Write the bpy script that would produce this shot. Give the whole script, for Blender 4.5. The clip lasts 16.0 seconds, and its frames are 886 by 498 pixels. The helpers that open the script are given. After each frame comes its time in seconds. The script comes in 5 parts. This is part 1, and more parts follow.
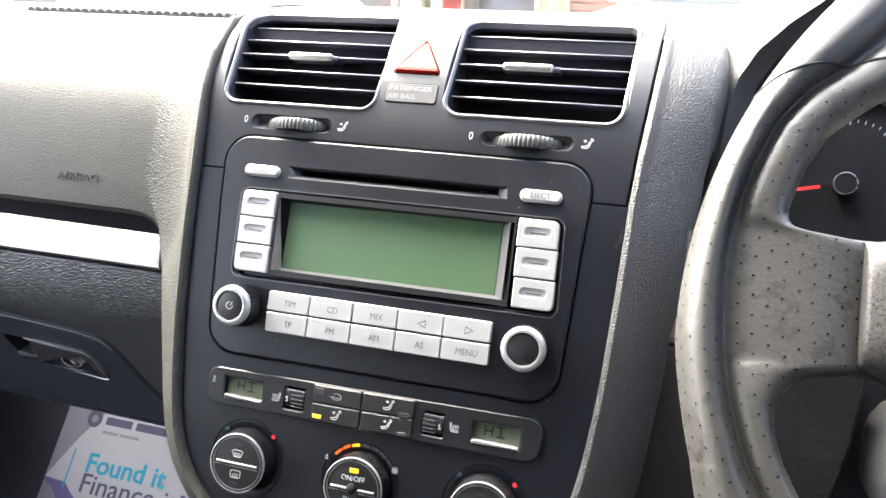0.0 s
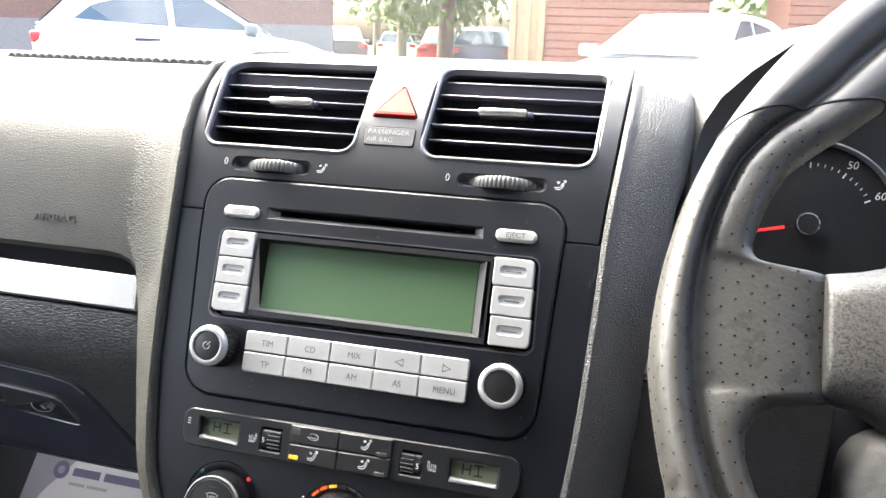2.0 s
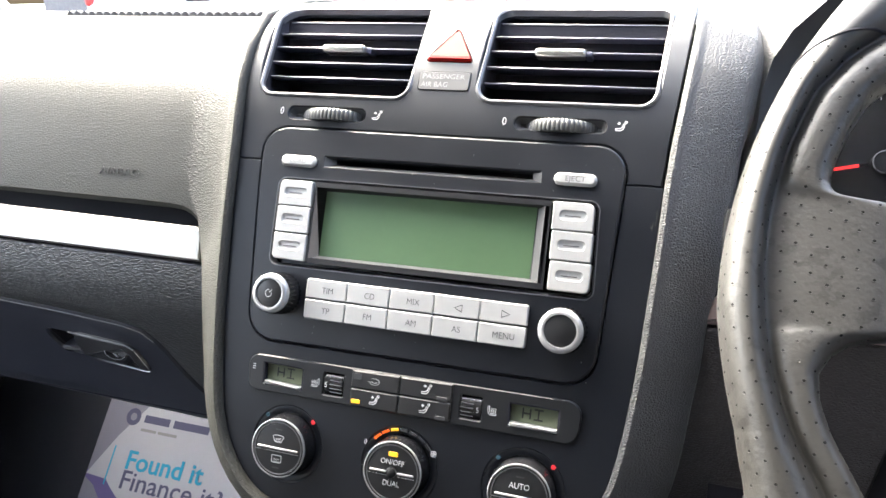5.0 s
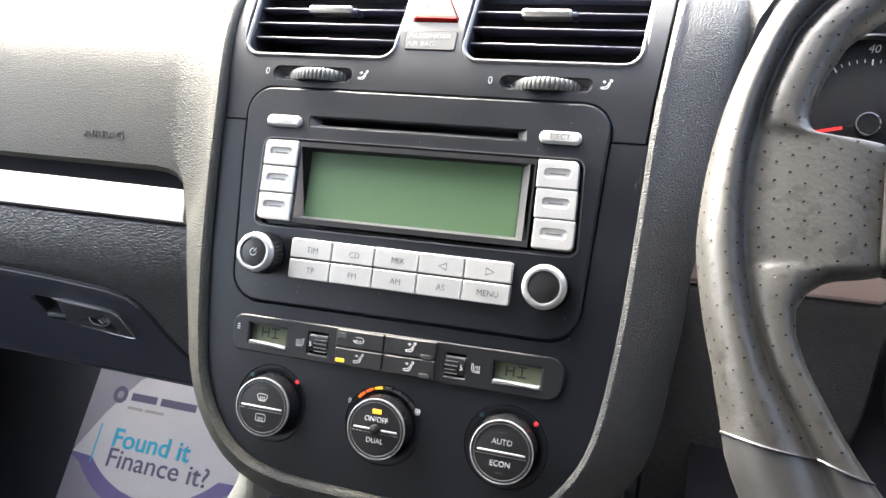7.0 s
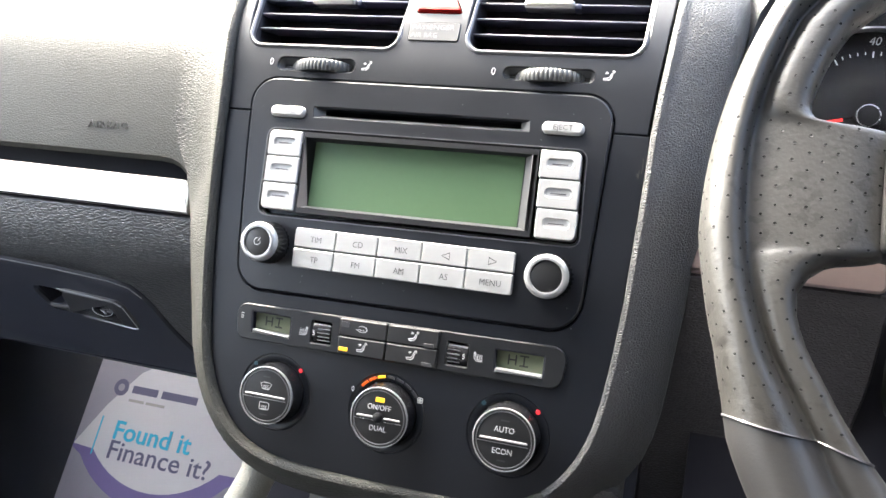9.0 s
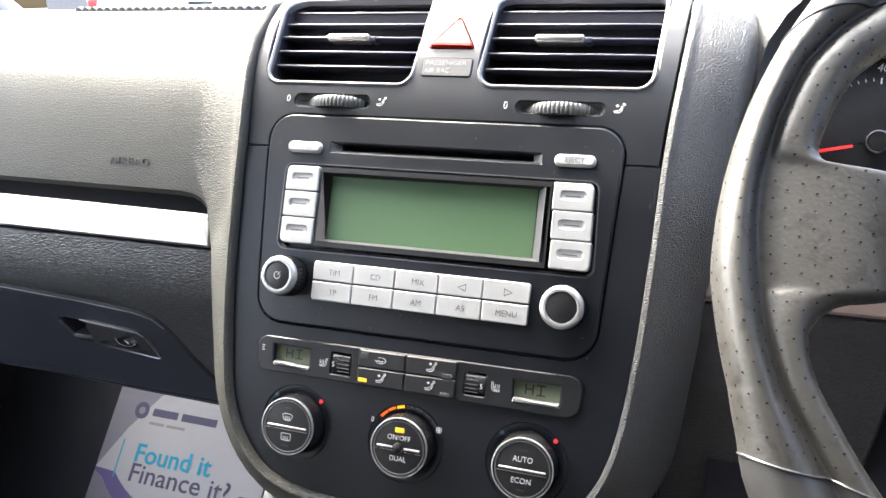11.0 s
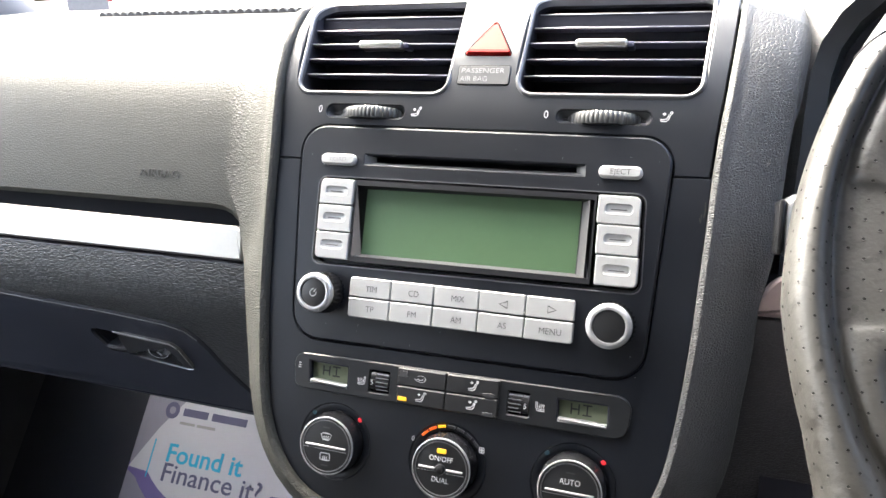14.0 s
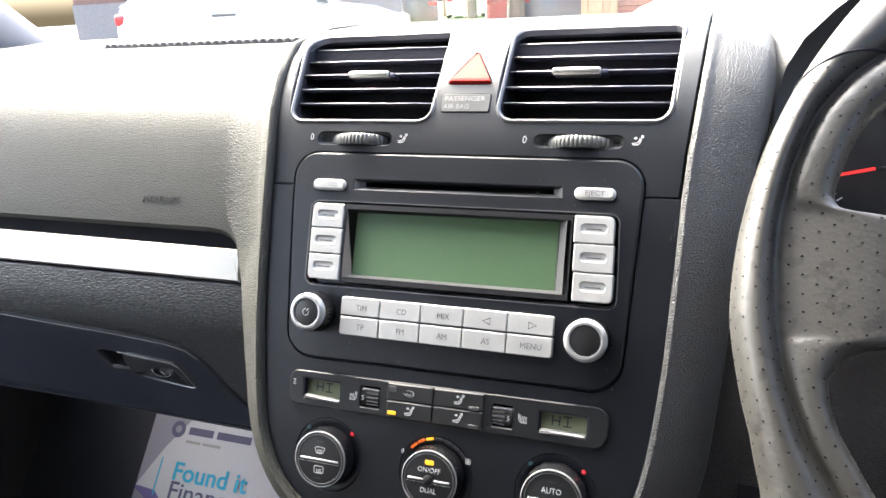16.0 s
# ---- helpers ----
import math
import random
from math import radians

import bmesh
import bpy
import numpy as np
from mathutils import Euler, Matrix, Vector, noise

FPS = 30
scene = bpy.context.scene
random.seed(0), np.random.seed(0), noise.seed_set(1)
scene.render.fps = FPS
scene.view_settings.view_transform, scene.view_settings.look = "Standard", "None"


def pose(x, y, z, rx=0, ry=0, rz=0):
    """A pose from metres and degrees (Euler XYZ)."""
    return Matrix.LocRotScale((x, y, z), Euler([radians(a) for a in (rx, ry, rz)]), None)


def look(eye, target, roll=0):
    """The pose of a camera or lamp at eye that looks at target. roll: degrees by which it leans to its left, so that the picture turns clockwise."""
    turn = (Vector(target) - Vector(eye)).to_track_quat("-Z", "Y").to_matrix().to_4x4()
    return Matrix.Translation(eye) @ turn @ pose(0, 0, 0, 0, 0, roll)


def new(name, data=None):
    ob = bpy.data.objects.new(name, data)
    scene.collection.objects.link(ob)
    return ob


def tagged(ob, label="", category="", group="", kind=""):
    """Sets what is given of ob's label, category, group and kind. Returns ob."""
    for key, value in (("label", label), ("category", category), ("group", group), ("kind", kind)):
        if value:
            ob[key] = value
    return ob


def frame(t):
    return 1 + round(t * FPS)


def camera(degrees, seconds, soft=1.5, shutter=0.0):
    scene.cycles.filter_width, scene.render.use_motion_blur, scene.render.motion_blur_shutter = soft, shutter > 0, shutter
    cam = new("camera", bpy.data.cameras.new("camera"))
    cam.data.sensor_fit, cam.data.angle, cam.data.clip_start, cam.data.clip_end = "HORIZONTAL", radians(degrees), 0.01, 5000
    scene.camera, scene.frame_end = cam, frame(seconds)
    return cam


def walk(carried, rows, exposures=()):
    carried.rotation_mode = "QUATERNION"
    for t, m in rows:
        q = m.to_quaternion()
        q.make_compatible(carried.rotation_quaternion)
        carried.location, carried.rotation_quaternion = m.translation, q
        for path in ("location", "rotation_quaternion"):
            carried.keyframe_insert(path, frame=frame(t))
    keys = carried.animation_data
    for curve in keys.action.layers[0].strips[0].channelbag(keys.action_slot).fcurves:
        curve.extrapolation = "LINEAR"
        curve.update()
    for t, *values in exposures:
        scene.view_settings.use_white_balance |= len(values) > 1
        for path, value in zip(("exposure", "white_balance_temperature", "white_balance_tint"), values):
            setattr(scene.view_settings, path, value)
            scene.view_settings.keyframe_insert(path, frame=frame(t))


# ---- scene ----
# The face of the centre console leans forward by LEAN degrees; its own frame has x to the right, y ahead through the face, z up along it.
cam = camera(62.8, 16.0)
LEAN, FACE_Z = 20.0, 0.95
FACE = pose(0, 0, FACE_Z, -LEAN, 0, 0)
PATH = [
    (0, (0.1202, -0.3405, -0.0148), (0.0171, 0.0459, -0.0178), 6.65),
    (0.5, (0.1217, -0.3320, -0.0219), (0.0321, 0.0577, -0.0103), 5.88),
    (1, (0.1199, -0.3356, -0.0230), (0.0311, 0.0542, -0.0097), 6.09),
    (1.5, (0.1166, -0.3376, -0.0225), (0.0260, 0.0517, -0.0069), 6.28),
    (2, (0.1213, -0.3462, -0.0196), (0.0284, 0.0420, 0.0054), 6.50),
    (2.5, (0.1189, -0.3460, -0.0199), (0.0251, 0.0421, 0.0042), 6.31),
    (3, (0.1001, -0.3525, -0.0192), (0.0009, 0.0350, -0.0128), 6.76),
    (3.5, (0.0972, -0.3482, -0.0240), (-0.0154, 0.0355, -0.0312), 7.15),
    (4, (0.1124, -0.3431, -0.0240), (-0.0017, 0.0402, -0.0277), 6.48),
    (4.2, (0.1139, -0.3447, -0.0208), (-0.0021, 0.0381, -0.0247), 6.19),
    (6.3, (0.1251, -0.3412, -0.0379), (0.0075, 0.0411, -0.0373), 5.68),
    (6.5, (0.1224, -0.3470, -0.0417), (0.0071, 0.0360, -0.0433), 6.11),
    (7, (0.1228, -0.3433, -0.0411), (0.0103, 0.0405, -0.0470), 6.21),
    (7.5, (0.1224, -0.3427, -0.0424), (0.0125, 0.0419, -0.0512), 6.31),
    (8, (0.1203, -0.3440, -0.0446), (0.0115, 0.0407, -0.0552), 6.65),
    (10.3, (0.1243, -0.3542, -0.0402), (0.0071, 0.0282, -0.0418), 5.47),
    (10.5, (0.1240, -0.3594, -0.0348), (0.0063, 0.0229, -0.0361), 5.33),
    (11, (0.1216, -0.3531, -0.0346), (0.0022, 0.0286, -0.0366), 5.41),
    (11.5, (0.1165, -0.3641, -0.0256), (-0.0091, 0.0157, -0.0253), 6.77),
    (12, (0.1180, -0.3655, -0.0266), (-0.0157, 0.0115, -0.0214), 6.69),
    (12.5, (0.1237, -0.3614, -0.0293), (-0.0116, 0.0150, -0.0259), 5.83),
    (13, (0.1236, -0.3618, -0.0301), (-0.0106, 0.0150, -0.0285), 5.51),
    (13.5, (0.1230, -0.3579, -0.0271), (-0.0095, 0.0196, -0.0294), 4.91),
    (14, (0.1073, -0.3461, -0.0201), (-0.0215, 0.0324, -0.0315), 4.58),
    (14.5, (0.1152, -0.3557, -0.0211), (-0.0164, 0.0218, -0.0335), 4.44),
    (15, (0.1258, -0.3563, -0.0141), (-0.0064, 0.0212, -0.0208), 3.64),
    (15.5, (0.1251, -0.3588, -0.0151), (-0.0075, 0.0186, -0.0178), 3.57),
    (16, (0.1241, -0.3590, -0.0172), (-0.0096, 0.0180, -0.0197), 3.78),
]
walk(cam, [(t, FACE @ look(eye, target, roll)) for t, eye, target, roll in PATH], [(t, e, 6180, 3) for t, e in ((0, 4.47), (1, 4.31), (2, 4.17), (3, 4.17), (4, 4.30), (6.3, 4.37), (7, 4.41), (8.2, 4.53), (10.3, 4.47), (11.5, 4.33), (12.5, 4.27), (16, 4.21))])

# ---- world, sun, exposure ----
SUN_EL, SUN_AZ = 48.0, -54.0  # degrees: height, and way round from ahead (minus: to the left)
world = bpy.data.worlds.new("world")
scene.world = world
world.use_nodes = True
wn, wl = world.node_tree.nodes, world.node_tree.links
sky = wn.new("ShaderNodeTexSky")
sky.sky_type, sky.sun_disc = "NISHITA", False
sky.sun_elevation, sky.sun_rotation = radians(SUN_EL), radians(SUN_AZ)
sky.dust_density, sky.air_density, sky.ozone_density = 10.0, 0.7, 0.3
wn["Background"].inputs["Strength"].default_value = 0.15
wl.new(sky.outputs[0], wn["Background"].inputs["Color"])
sun = new("sun", bpy.data.lights.new("sun", "SUN"))
sun.data.energy, sun.data.angle, sun.data.color = 0.5, radians(18), (1.0, 0.96, 0.90)
sun.matrix_world = look((0, 0, 0), (-math.sin(radians(SUN_AZ)) * math.cos(radians(SUN_EL)), -math.cos(radians(SUN_AZ)) * math.cos(radians(SUN_EL)), -math.sin(radians(SUN_EL))))


# ---- materials ----
def material(name, colour, rough=0.5, metal=0.0, grain=None, speck=None, spec=0.5, coat=0.0, emit=None, vary=0.12):
    """grain: (kind, cells per metre, depth in metres). speck: (scale, colour, amount). vary: how far the colour and gloss wander."""
    m = bpy.data.materials.new(name)
    m.use_nodes = True
    n, l = m.node_tree.nodes, m.node_tree.links
    b = n["Principled BSDF"]
    b.inputs["Base Color"].default_value = (*colour, 1)
    b.inputs["Roughness"].default_value = rough
    b.inputs["Metallic"].default_value = metal
    b.inputs["Specular IOR Level"].default_value = spec
    b.inputs["Coat Weight"].default_value = coat
    b.inputs["Coat Roughness"].default_value = 0.08
    tc = n.new("ShaderNodeTexCoord")
    if vary:
        big, fine = n.new("ShaderNodeTexNoise"), n.new("ShaderNodeTexNoise")
        big.inputs["Scale"].default_value, fine.inputs["Scale"].default_value = 18, 420
        big.inputs["Detail"].default_value = 4
        for t in (big, fine):
            l.new(tc.outputs["Object"], t.inputs["Vector"])
        add = n.new("ShaderNodeMath")
        add.operation = "MULTIPLY_ADD"
        l.new(fine.outputs[0], add.inputs[0])
        add.inputs[1].default_value = 0.5
        l.new(big.outputs[0], add.inputs[2])
        cr = n.new("ShaderNodeMapRange")
        cr.inputs[1].default_value, cr.inputs[2].default_value = 0.45, 1.05
        cr.inputs[3].default_value, cr.inputs[4].default_value = 1 - vary, 1 + vary
        l.new(add.outputs[0], cr.inputs[0])
        mul = n.new("ShaderNodeVectorMath")
        mul.operation = "SCALE"
        mul.inputs[0].default_value = colour
        l.new(cr.outputs[0], mul.inputs["Scale"])
        colour_out = mul.outputs[0]
        rr = n.new("ShaderNodeMapRange")
        rr.inputs[1].default_value, rr.inputs[2].default_value = 0.45, 1.05
        rr.inputs[3].default_value, rr.inputs[4].default_value = max(0.02, rough * (1 - vary)), min(1, rough * (1 + vary))
        l.new(add.outputs[0], rr.inputs[0])
        l.new(rr.outputs[0], b.inputs["Roughness"])
        if speck:
            sp = n.new("ShaderNodeTexNoise")
            sp.inputs["Scale"].default_value, sp.inputs["Detail"].default_value = speck[0], 3
            l.new(tc.outputs["Object"], sp.inputs["Vector"])
            sr = n.new("ShaderNodeMapRange")
            sr.inputs[1].default_value, sr.inputs[2].default_value = 1 - speck[2] - 0.03, 1 - speck[2] + 0.03
            l.new(sp.outputs[0], sr.inputs[0])
            mix = n.new("ShaderNodeMix")
            mix.data_type = "RGBA"
            l.new(sr.outputs[0], mix.inputs["Factor"])
            l.new(colour_out, mix.inputs["A"])
            mix.inputs["B"].default_value = (*speck[1], 1)
            colour_out = mix.outputs["Result"]
        l.new(colour_out, b.inputs["Base Color"])
    if grain:
        kind, cells, deep, stretch = (*grain, (1, 1, 1))[:4]
        aim = n.new("ShaderNodeMapping")
        aim.inputs["Scale"].default_value = stretch
        l.new(tc.outputs["Object"], aim.inputs["Vector"])
        bump = n.new("ShaderNodeBump")
        bump.inputs["Distance"].default_value = deep
        bump.inputs["Strength"].default_value = 1.0
        if kind == "leather":
            warp = n.new("ShaderNodeTexNoise")
            warp.inputs["Scale"].default_value = cells * 0.35
            l.new(aim.outputs[0], warp.inputs["Vector"])
            off = n.new("ShaderNodeVectorMath")
            off.operation = "MULTIPLY_ADD"
            l.new(warp.outputs["Color"], off.inputs[0])
            off.inputs[1].default_value = (0.7 / cells,) * 3
            l.new(aim.outputs[0], off.inputs[2])
            vo = n.new("ShaderNodeTexVoronoi")
            vo.feature = "DISTANCE_TO_EDGE"
            vo.inputs["Scale"].default_value = cells
            l.new(off.outputs[0], vo.inputs["Vector"])
            inv = n.new("ShaderNodeMapRange")
            inv.interpolation_type = "SMOOTHSTEP"
            inv.inputs[1].default_value, inv.inputs[2].default_value, inv.inputs[3].default_value, inv.inputs[4].default_value = 0.0, 0.26, 0, 1
            l.new(vo.outputs["Distance"], inv.inputs[0])
            l.new(inv.outputs[0], bump.inputs["Height"])
        else:
            no = n.new("ShaderNodeTexNoise")
            no.inputs["Scale"].default_value, no.inputs["Detail"].default_value = cells, 3
            l.new(aim.outputs[0], no.inputs["Vector"])
            l.new(no.outputs[0], bump.inputs["Height"])
        l.new(bump.outputs[0], b.inputs["Normal"])
    if emit:
        b.inputs["Emission Color"].default_value = (*emit[0], 1)
        b.inputs["Emission Strength"].default_value = emit[1]
    return m


def clear_glass(name, gloss=0.05):
    m = bpy.data.materials.new(name)
    m.use_nodes = True
    n, l = m.node_tree.nodes, m.node_tree.links
    n.remove(n["Principled BSDF"])
    t, g, mx = n.new("ShaderNodeBsdfTransparent"), n.new("ShaderNodeBsdfGlossy"), n.new("ShaderNodeMixShader")
    g.inputs["Roughness"].default_value = 0.02
    mx.inputs[0].default_value = gloss
    l.new(t.outputs[0], mx.inputs[1])
    l.new(g.outputs[0], mx.inputs[2])
    l.new(mx.outputs[0], n["Material Output"].inputs["Surface"])
    return m


M_FACE = material("black_soft_plastic", (0.0038, 0.0050, 0.0080), 0.38, spec=0.42, grain=("fine", 2600, 0.00004))
M_PLATE = material("black_radio_plastic", (0.0038, 0.0050, 0.0080), 0.35, spec=0.55, grain=("fine", 3000, 0.00003))
M_BUTTON = material("black_button_rubber", (0.008, 0.0083, 0.009), 0.40, grain=("fine", 2600, 0.00003))
M_GLOSS = material("glossy_black_plastic", (0.012, 0.012, 0.013), 0.22)
M_VOID = material("unlit_black_plastic", (0.014, 0.014, 0.020), 0.7, spec=0.25)
M_STRIP = material("satin_black_control_plastic", (0.009, 0.0098, 0.0112), 0.36, spec=0.4)
M_WHEEL_RIB = material("dark_grey_ribbed_plastic", (0.052, 0.052, 0.050), 0.36)
M_BEZEL_DARK = material("dark_grey_bezel", (0.010, 0.010, 0.012), 0.5, spec=0.3)
M_LETTER = material("moulded_letter_skin", (0.056, 0.055, 0.047), 0.5, spec=0.3)
M_LINE = material("silver_edge_line", (0.25, 0.25, 0.25), 0.32, 0.3, vary=0.05)
M_VENT_FRAME = material("satin_dark_silver_frame", (0.12, 0.12, 0.125), 0.36, 0.5, vary=0.05)
# Same skin as M_EDGE; base raised here so the pad looks as lit.
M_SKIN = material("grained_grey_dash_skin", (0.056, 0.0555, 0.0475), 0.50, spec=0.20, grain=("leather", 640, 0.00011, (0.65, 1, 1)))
M_SKIN_LOW = material("coarse_grained_dash_skin", (0.050, 0.051, 0.052), 0.40, spec=0.55, grain=("leather", 600, 0.00024, (0.33, 1, 1)))
M_SKIN_DARK = material("dark_grained_dash_skin", (0.068, 0.067, 0.066), 0.46, spec=0.45, grain=("leather", 760, 0.00034, (0.75, 1, 1.1)))
# Skin of the pad again; base lowered where the edge catches window light.
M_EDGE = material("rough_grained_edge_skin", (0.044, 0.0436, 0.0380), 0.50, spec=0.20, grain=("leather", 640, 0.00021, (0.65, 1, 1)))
M_HANDLE = material("glossy_dark_handle_plastic", (0.045, 0.045, 0.048), 0.25)
M_LID = material("smooth_dark_lid_plastic", (0.031, 0.033, 0.043), 0.42, grain=("fine", 1500, 0.00008))
M_SILVER = material("brushed_silver_trim", (0.40, 0.383, 0.345), 0.36, 0.85, grain=("fine", 900, 0.00002), vary=0.05)
M_KEY = material("silver_painted_key", (0.36, 0.36, 0.348), 0.42, 0.25, grain=("fine", 2600, 0.00002), vary=0.04)
M_RING = material("bright_silver_ring", (0.44, 0.44, 0.44), 0.26, 0.6, vary=0.05)
M_STRIP_PINK = material("warm_silver_trim", (0.50, 0.39, 0.36), 0.36, 0.7, grain=("fine", 900, 0.00002), vary=0.05)
# grey skin made pale so that the side leg looks sunlit
M_LEG = material("sun_paled_grained_skin", (0.20, 0.197, 0.175), 0.5, grain=("leather", 560, 0.00013))
M_CHROME = material("satin_chrome", (0.55, 0.55, 0.56), 0.20, 1.0, vary=0.05)
M_FRAME = material("satin_grey_frame", (0.30, 0.30, 0.31), 0.28, 0.8, vary=0.05)
M_SLAT = material("dark_blue_black_slat", (0.050, 0.052, 0.082), 0.40, vary=0.08)
M_SLAT_TIP = material("silver_slat_edge", (0.36, 0.36, 0.37), 0.34, 0.6, vary=0.05)
M_BEZEL = material("grey_bezel_slope", (0.075, 0.075, 0.075), 0.42, vary=0.06)
M_LCD = material("dim_green_display", (0.075, 0.130, 0.062), 0.42, grain=("fine", 300, 0.00001), vary=0.04)
M_LCD_SMALL = material("dim_olive_display", (0.125, 0.138, 0.088), 0.55, spec=0.15, vary=0.05)
M_SEGMENT = material("dark_segment", (0.006, 0.006, 0.005), 0.5, vary=0)
M_WHITE = material("white_print", (0.50, 0.50, 0.50), 0.5, vary=0.03)
M_GREY_PRINT = material("grey_print", (0.06, 0.06, 0.06), 0.5, vary=0.03)
M_FAINT = material("worn_faint_print", (0.22, 0.22, 0.215), 0.45, vary=0.1)
M_RED = material("translucent_red_plastic", (0.26, 0.005, 0.004), 0.55, spec=0.08, vary=0.05)
M_HAZARD = material("pale_red_triangle", (0.17, 0.034, 0.022), 0.6, spec=0.12, vary=0.06)
M_LABEL = material("grey_indicator_plastic", (0.040, 0.039, 0.037), 0.36, vary=0.06)
M_ORANGE = material("orange_lamp", (0.45, 0.07, 0.005), 0.4, emit=((1.0, 0.13, 0.005), 0.034), vary=0)
M_AMBER = material("amber_lamp", (0.6, 0.28, 0.01), 0.4, emit=((1.0, 0.48, 0.02), 0.045), vary=0)
M_DOT_RED = material("red_dot", (0.65, 0.03, 0.04), 0.4, emit=((1.0, 0.05, 0.06), 0.012), vary=0)
M_DOT_BLUE = material("blue_dot", (0.03, 0.07, 0.09), 0.4, vary=0)
M_DARK_LAMP = material("unlit_lamp_lens", (0.032, 0.032, 0.035), 0.35, vary=0)
M_RIM = material("worn_perforated_leather", (0.030, 0.029, 0.027), 0.41, spec=0.80, speck=(260, (0.016, 0.0147, 0.0137), 0.40), grain=("fine", 700, 0.00012), vary=0.22)
M_KNEE = material("brown_black_wrinkled_skin", (0.032, 0.029, 0.031), 0.40, grain=("leather", 760, 0.00022, (0.55, 1, 1)))
M_STALK = material("grey_stalk_plastic", (0.055, 0.055, 0.058), 0.30)
M_RIM_SMOOTH = material("smooth_grey_leather", (0.024, 0.0235, 0.024), 0.40, spec=0.9, grain=("fine", 1200, 0.00006), vary=0.15)
M_HOLE = material("perforation", (0.009, 0.009, 0.009), 0.9, spec=0.1, vary=0)
M_HUB = material("peeling_hub_cover", (0.036, 0.035, 0.0345), 0.36, speck=(1500, (0.012, 0.012, 0.012), 0.45), grain=("fine", 500, 0.0002), vary=0.15)
M_NEEDLE = material("red_needle", (0.7, 0.02, 0.02), 0.4, emit=((1.0, 0.03, 0.02), 0.02), vary=0)
M_DIAL = material("matt_black_dial", (0.005, 0.005, 0.006), 0.6, spec=0.2, vary=0.1)
M_CARPET = material("dark_carpet", (0.016, 0.019, 0.029), 0.95, grain=("fine", 1400, 0.002))
M_PAPER = material("lavender_paper", (0.175, 0.172, 0.215), 0.6, vary=0.04)
M_PAPER_WHITE = material("white_paper_print", (0.37, 0.37, 0.41), 0.6, vary=0.03)
M_SILL = material("dull_silver_sill", (0.20, 0.20, 0.20), 0.5, 0.0, vary=0.05)
M_BALL = material("matt_black_ball", (0.006, 0.006, 0.007), 0.5, spec=0.3)
M_PAPER_PURPLE = material("purple_paper_print", (0.10, 0.08, 0.22), 0.6, vary=0.04)
M_PAPER_NAVY = material("navy_paper_print", (0.06, 0.06, 0.12), 0.6, vary=0.04)
M_PAPER_TEAL = material("teal_paper_print", (0.02, 0.28, 0.46), 0.6, vary=0.04)
M_CLOTH = material("grey_headliner_cloth", (0.26, 0.255, 0.25), 0.9, grain=("fine", 900, 0.0005))
M_DOORCARD = material("dark_door_card", (0.045, 0.045, 0.047), 0.55, grain=("leather", 500, 0.0003))
M_PILLAR = material("grey_pillar_plastic", (0.20, 0.19, 0.20), 0.55, grain=("fine", 900, 0.0002))
M_RUBBER = material("black_rubber", (0.015, 0.015, 0.015), 0.6)
M_GLASS = clear_glass("windscreen_glass", 0.09)
M_LENS = clear_glass("cluster_lens", 0.006)


# ---- shapes ----
def part(name, bm, mat, parent, label=""):
    bmesh.ops.recalc_face_normals(bm, faces=bm.faces)
    me = bpy.data.meshes.new(name)
    bm.to_mesh(me)
    bm.free()
    me.materials.append(mat)
    me.set_sharp_from_angle(angle=radians(38))
    for p in me.polygons:
        p.use_smooth = True
    ob = new(name, me)
    if parent:
        ob.parent = parent
    return tagged(ob, label)


def thing(name, label, category, group="", kind="", m=None):
    ob = new(name)
    ob.empty_display_size = 0.02
    ob.matrix_world = FACE if m is None else m
    return tagged(ob, label, category, group, kind)


def single(name, bm, mat, label, category, group="", kind="", m=None):
    ob = part(name, bm, mat, None)
    ob.matrix_world = FACE if m is None else m
    return tagged(ob, label, category, group, kind)


PROFILE = [(-0.25, 0.006), (-0.20, 0.003), (-0.16, 0.001), (-0.124, 0.001), (-0.06, 0.003), (0, 0.006), (0.04, 0.0104), (0.055, 0.0135), (0.07, 0.018), (0.09, 0.029), (0.105, 0.042), (0.115, 0.058), (0.125, 0.083), (0.135, 0.110), (0.145, 0.137), (0.155, 0.164)]


def curve_of(rows):
    zs, ys = np.array(rows).T
    dense = np.linspace(zs[0], zs[-1], 1200)
    flat = np.interp(dense, zs, ys)
    w = np.hanning(61)
    soft = np.convolve(np.pad(flat, 30, mode="reflect", reflect_type="odd"), w / w.sum(), "valid")
    slope = np.gradient(soft, dense)
    return (lambda z: float(np.interp(z, dense, soft))), (lambda z: float(np.interp(z, dense, slope)))


face_y, face_slope = curve_of(PROFILE)


def on_face(x, z, d=0.0):
    """A point of the console's face, d metres proud of it."""
    s = face_slope(z)
    k = d / math.hypot(1, s)
    return (x, face_y(z) - k, z + k * s)


def face_frame(x, z, d=0.0):
    """x to the right, y up along the face, z out of it."""
    s = face_slope(z)
    up = Vector((0, s, 1)).normalized()
    out = Vector((0, -1, s)).normalized()
    m = Matrix((Vector((1, 0, 0)), up, out)).transposed().to_4x4()
    return Matrix.Translation(on_face(x, z, d)) @ m


def ccw(loop):
    a = sum(p[0] * q[1] - q[0] * p[1] for p, q in zip(loop, loop[1:] + loop[:1]))
    return loop if a > 0 else loop[::-1]


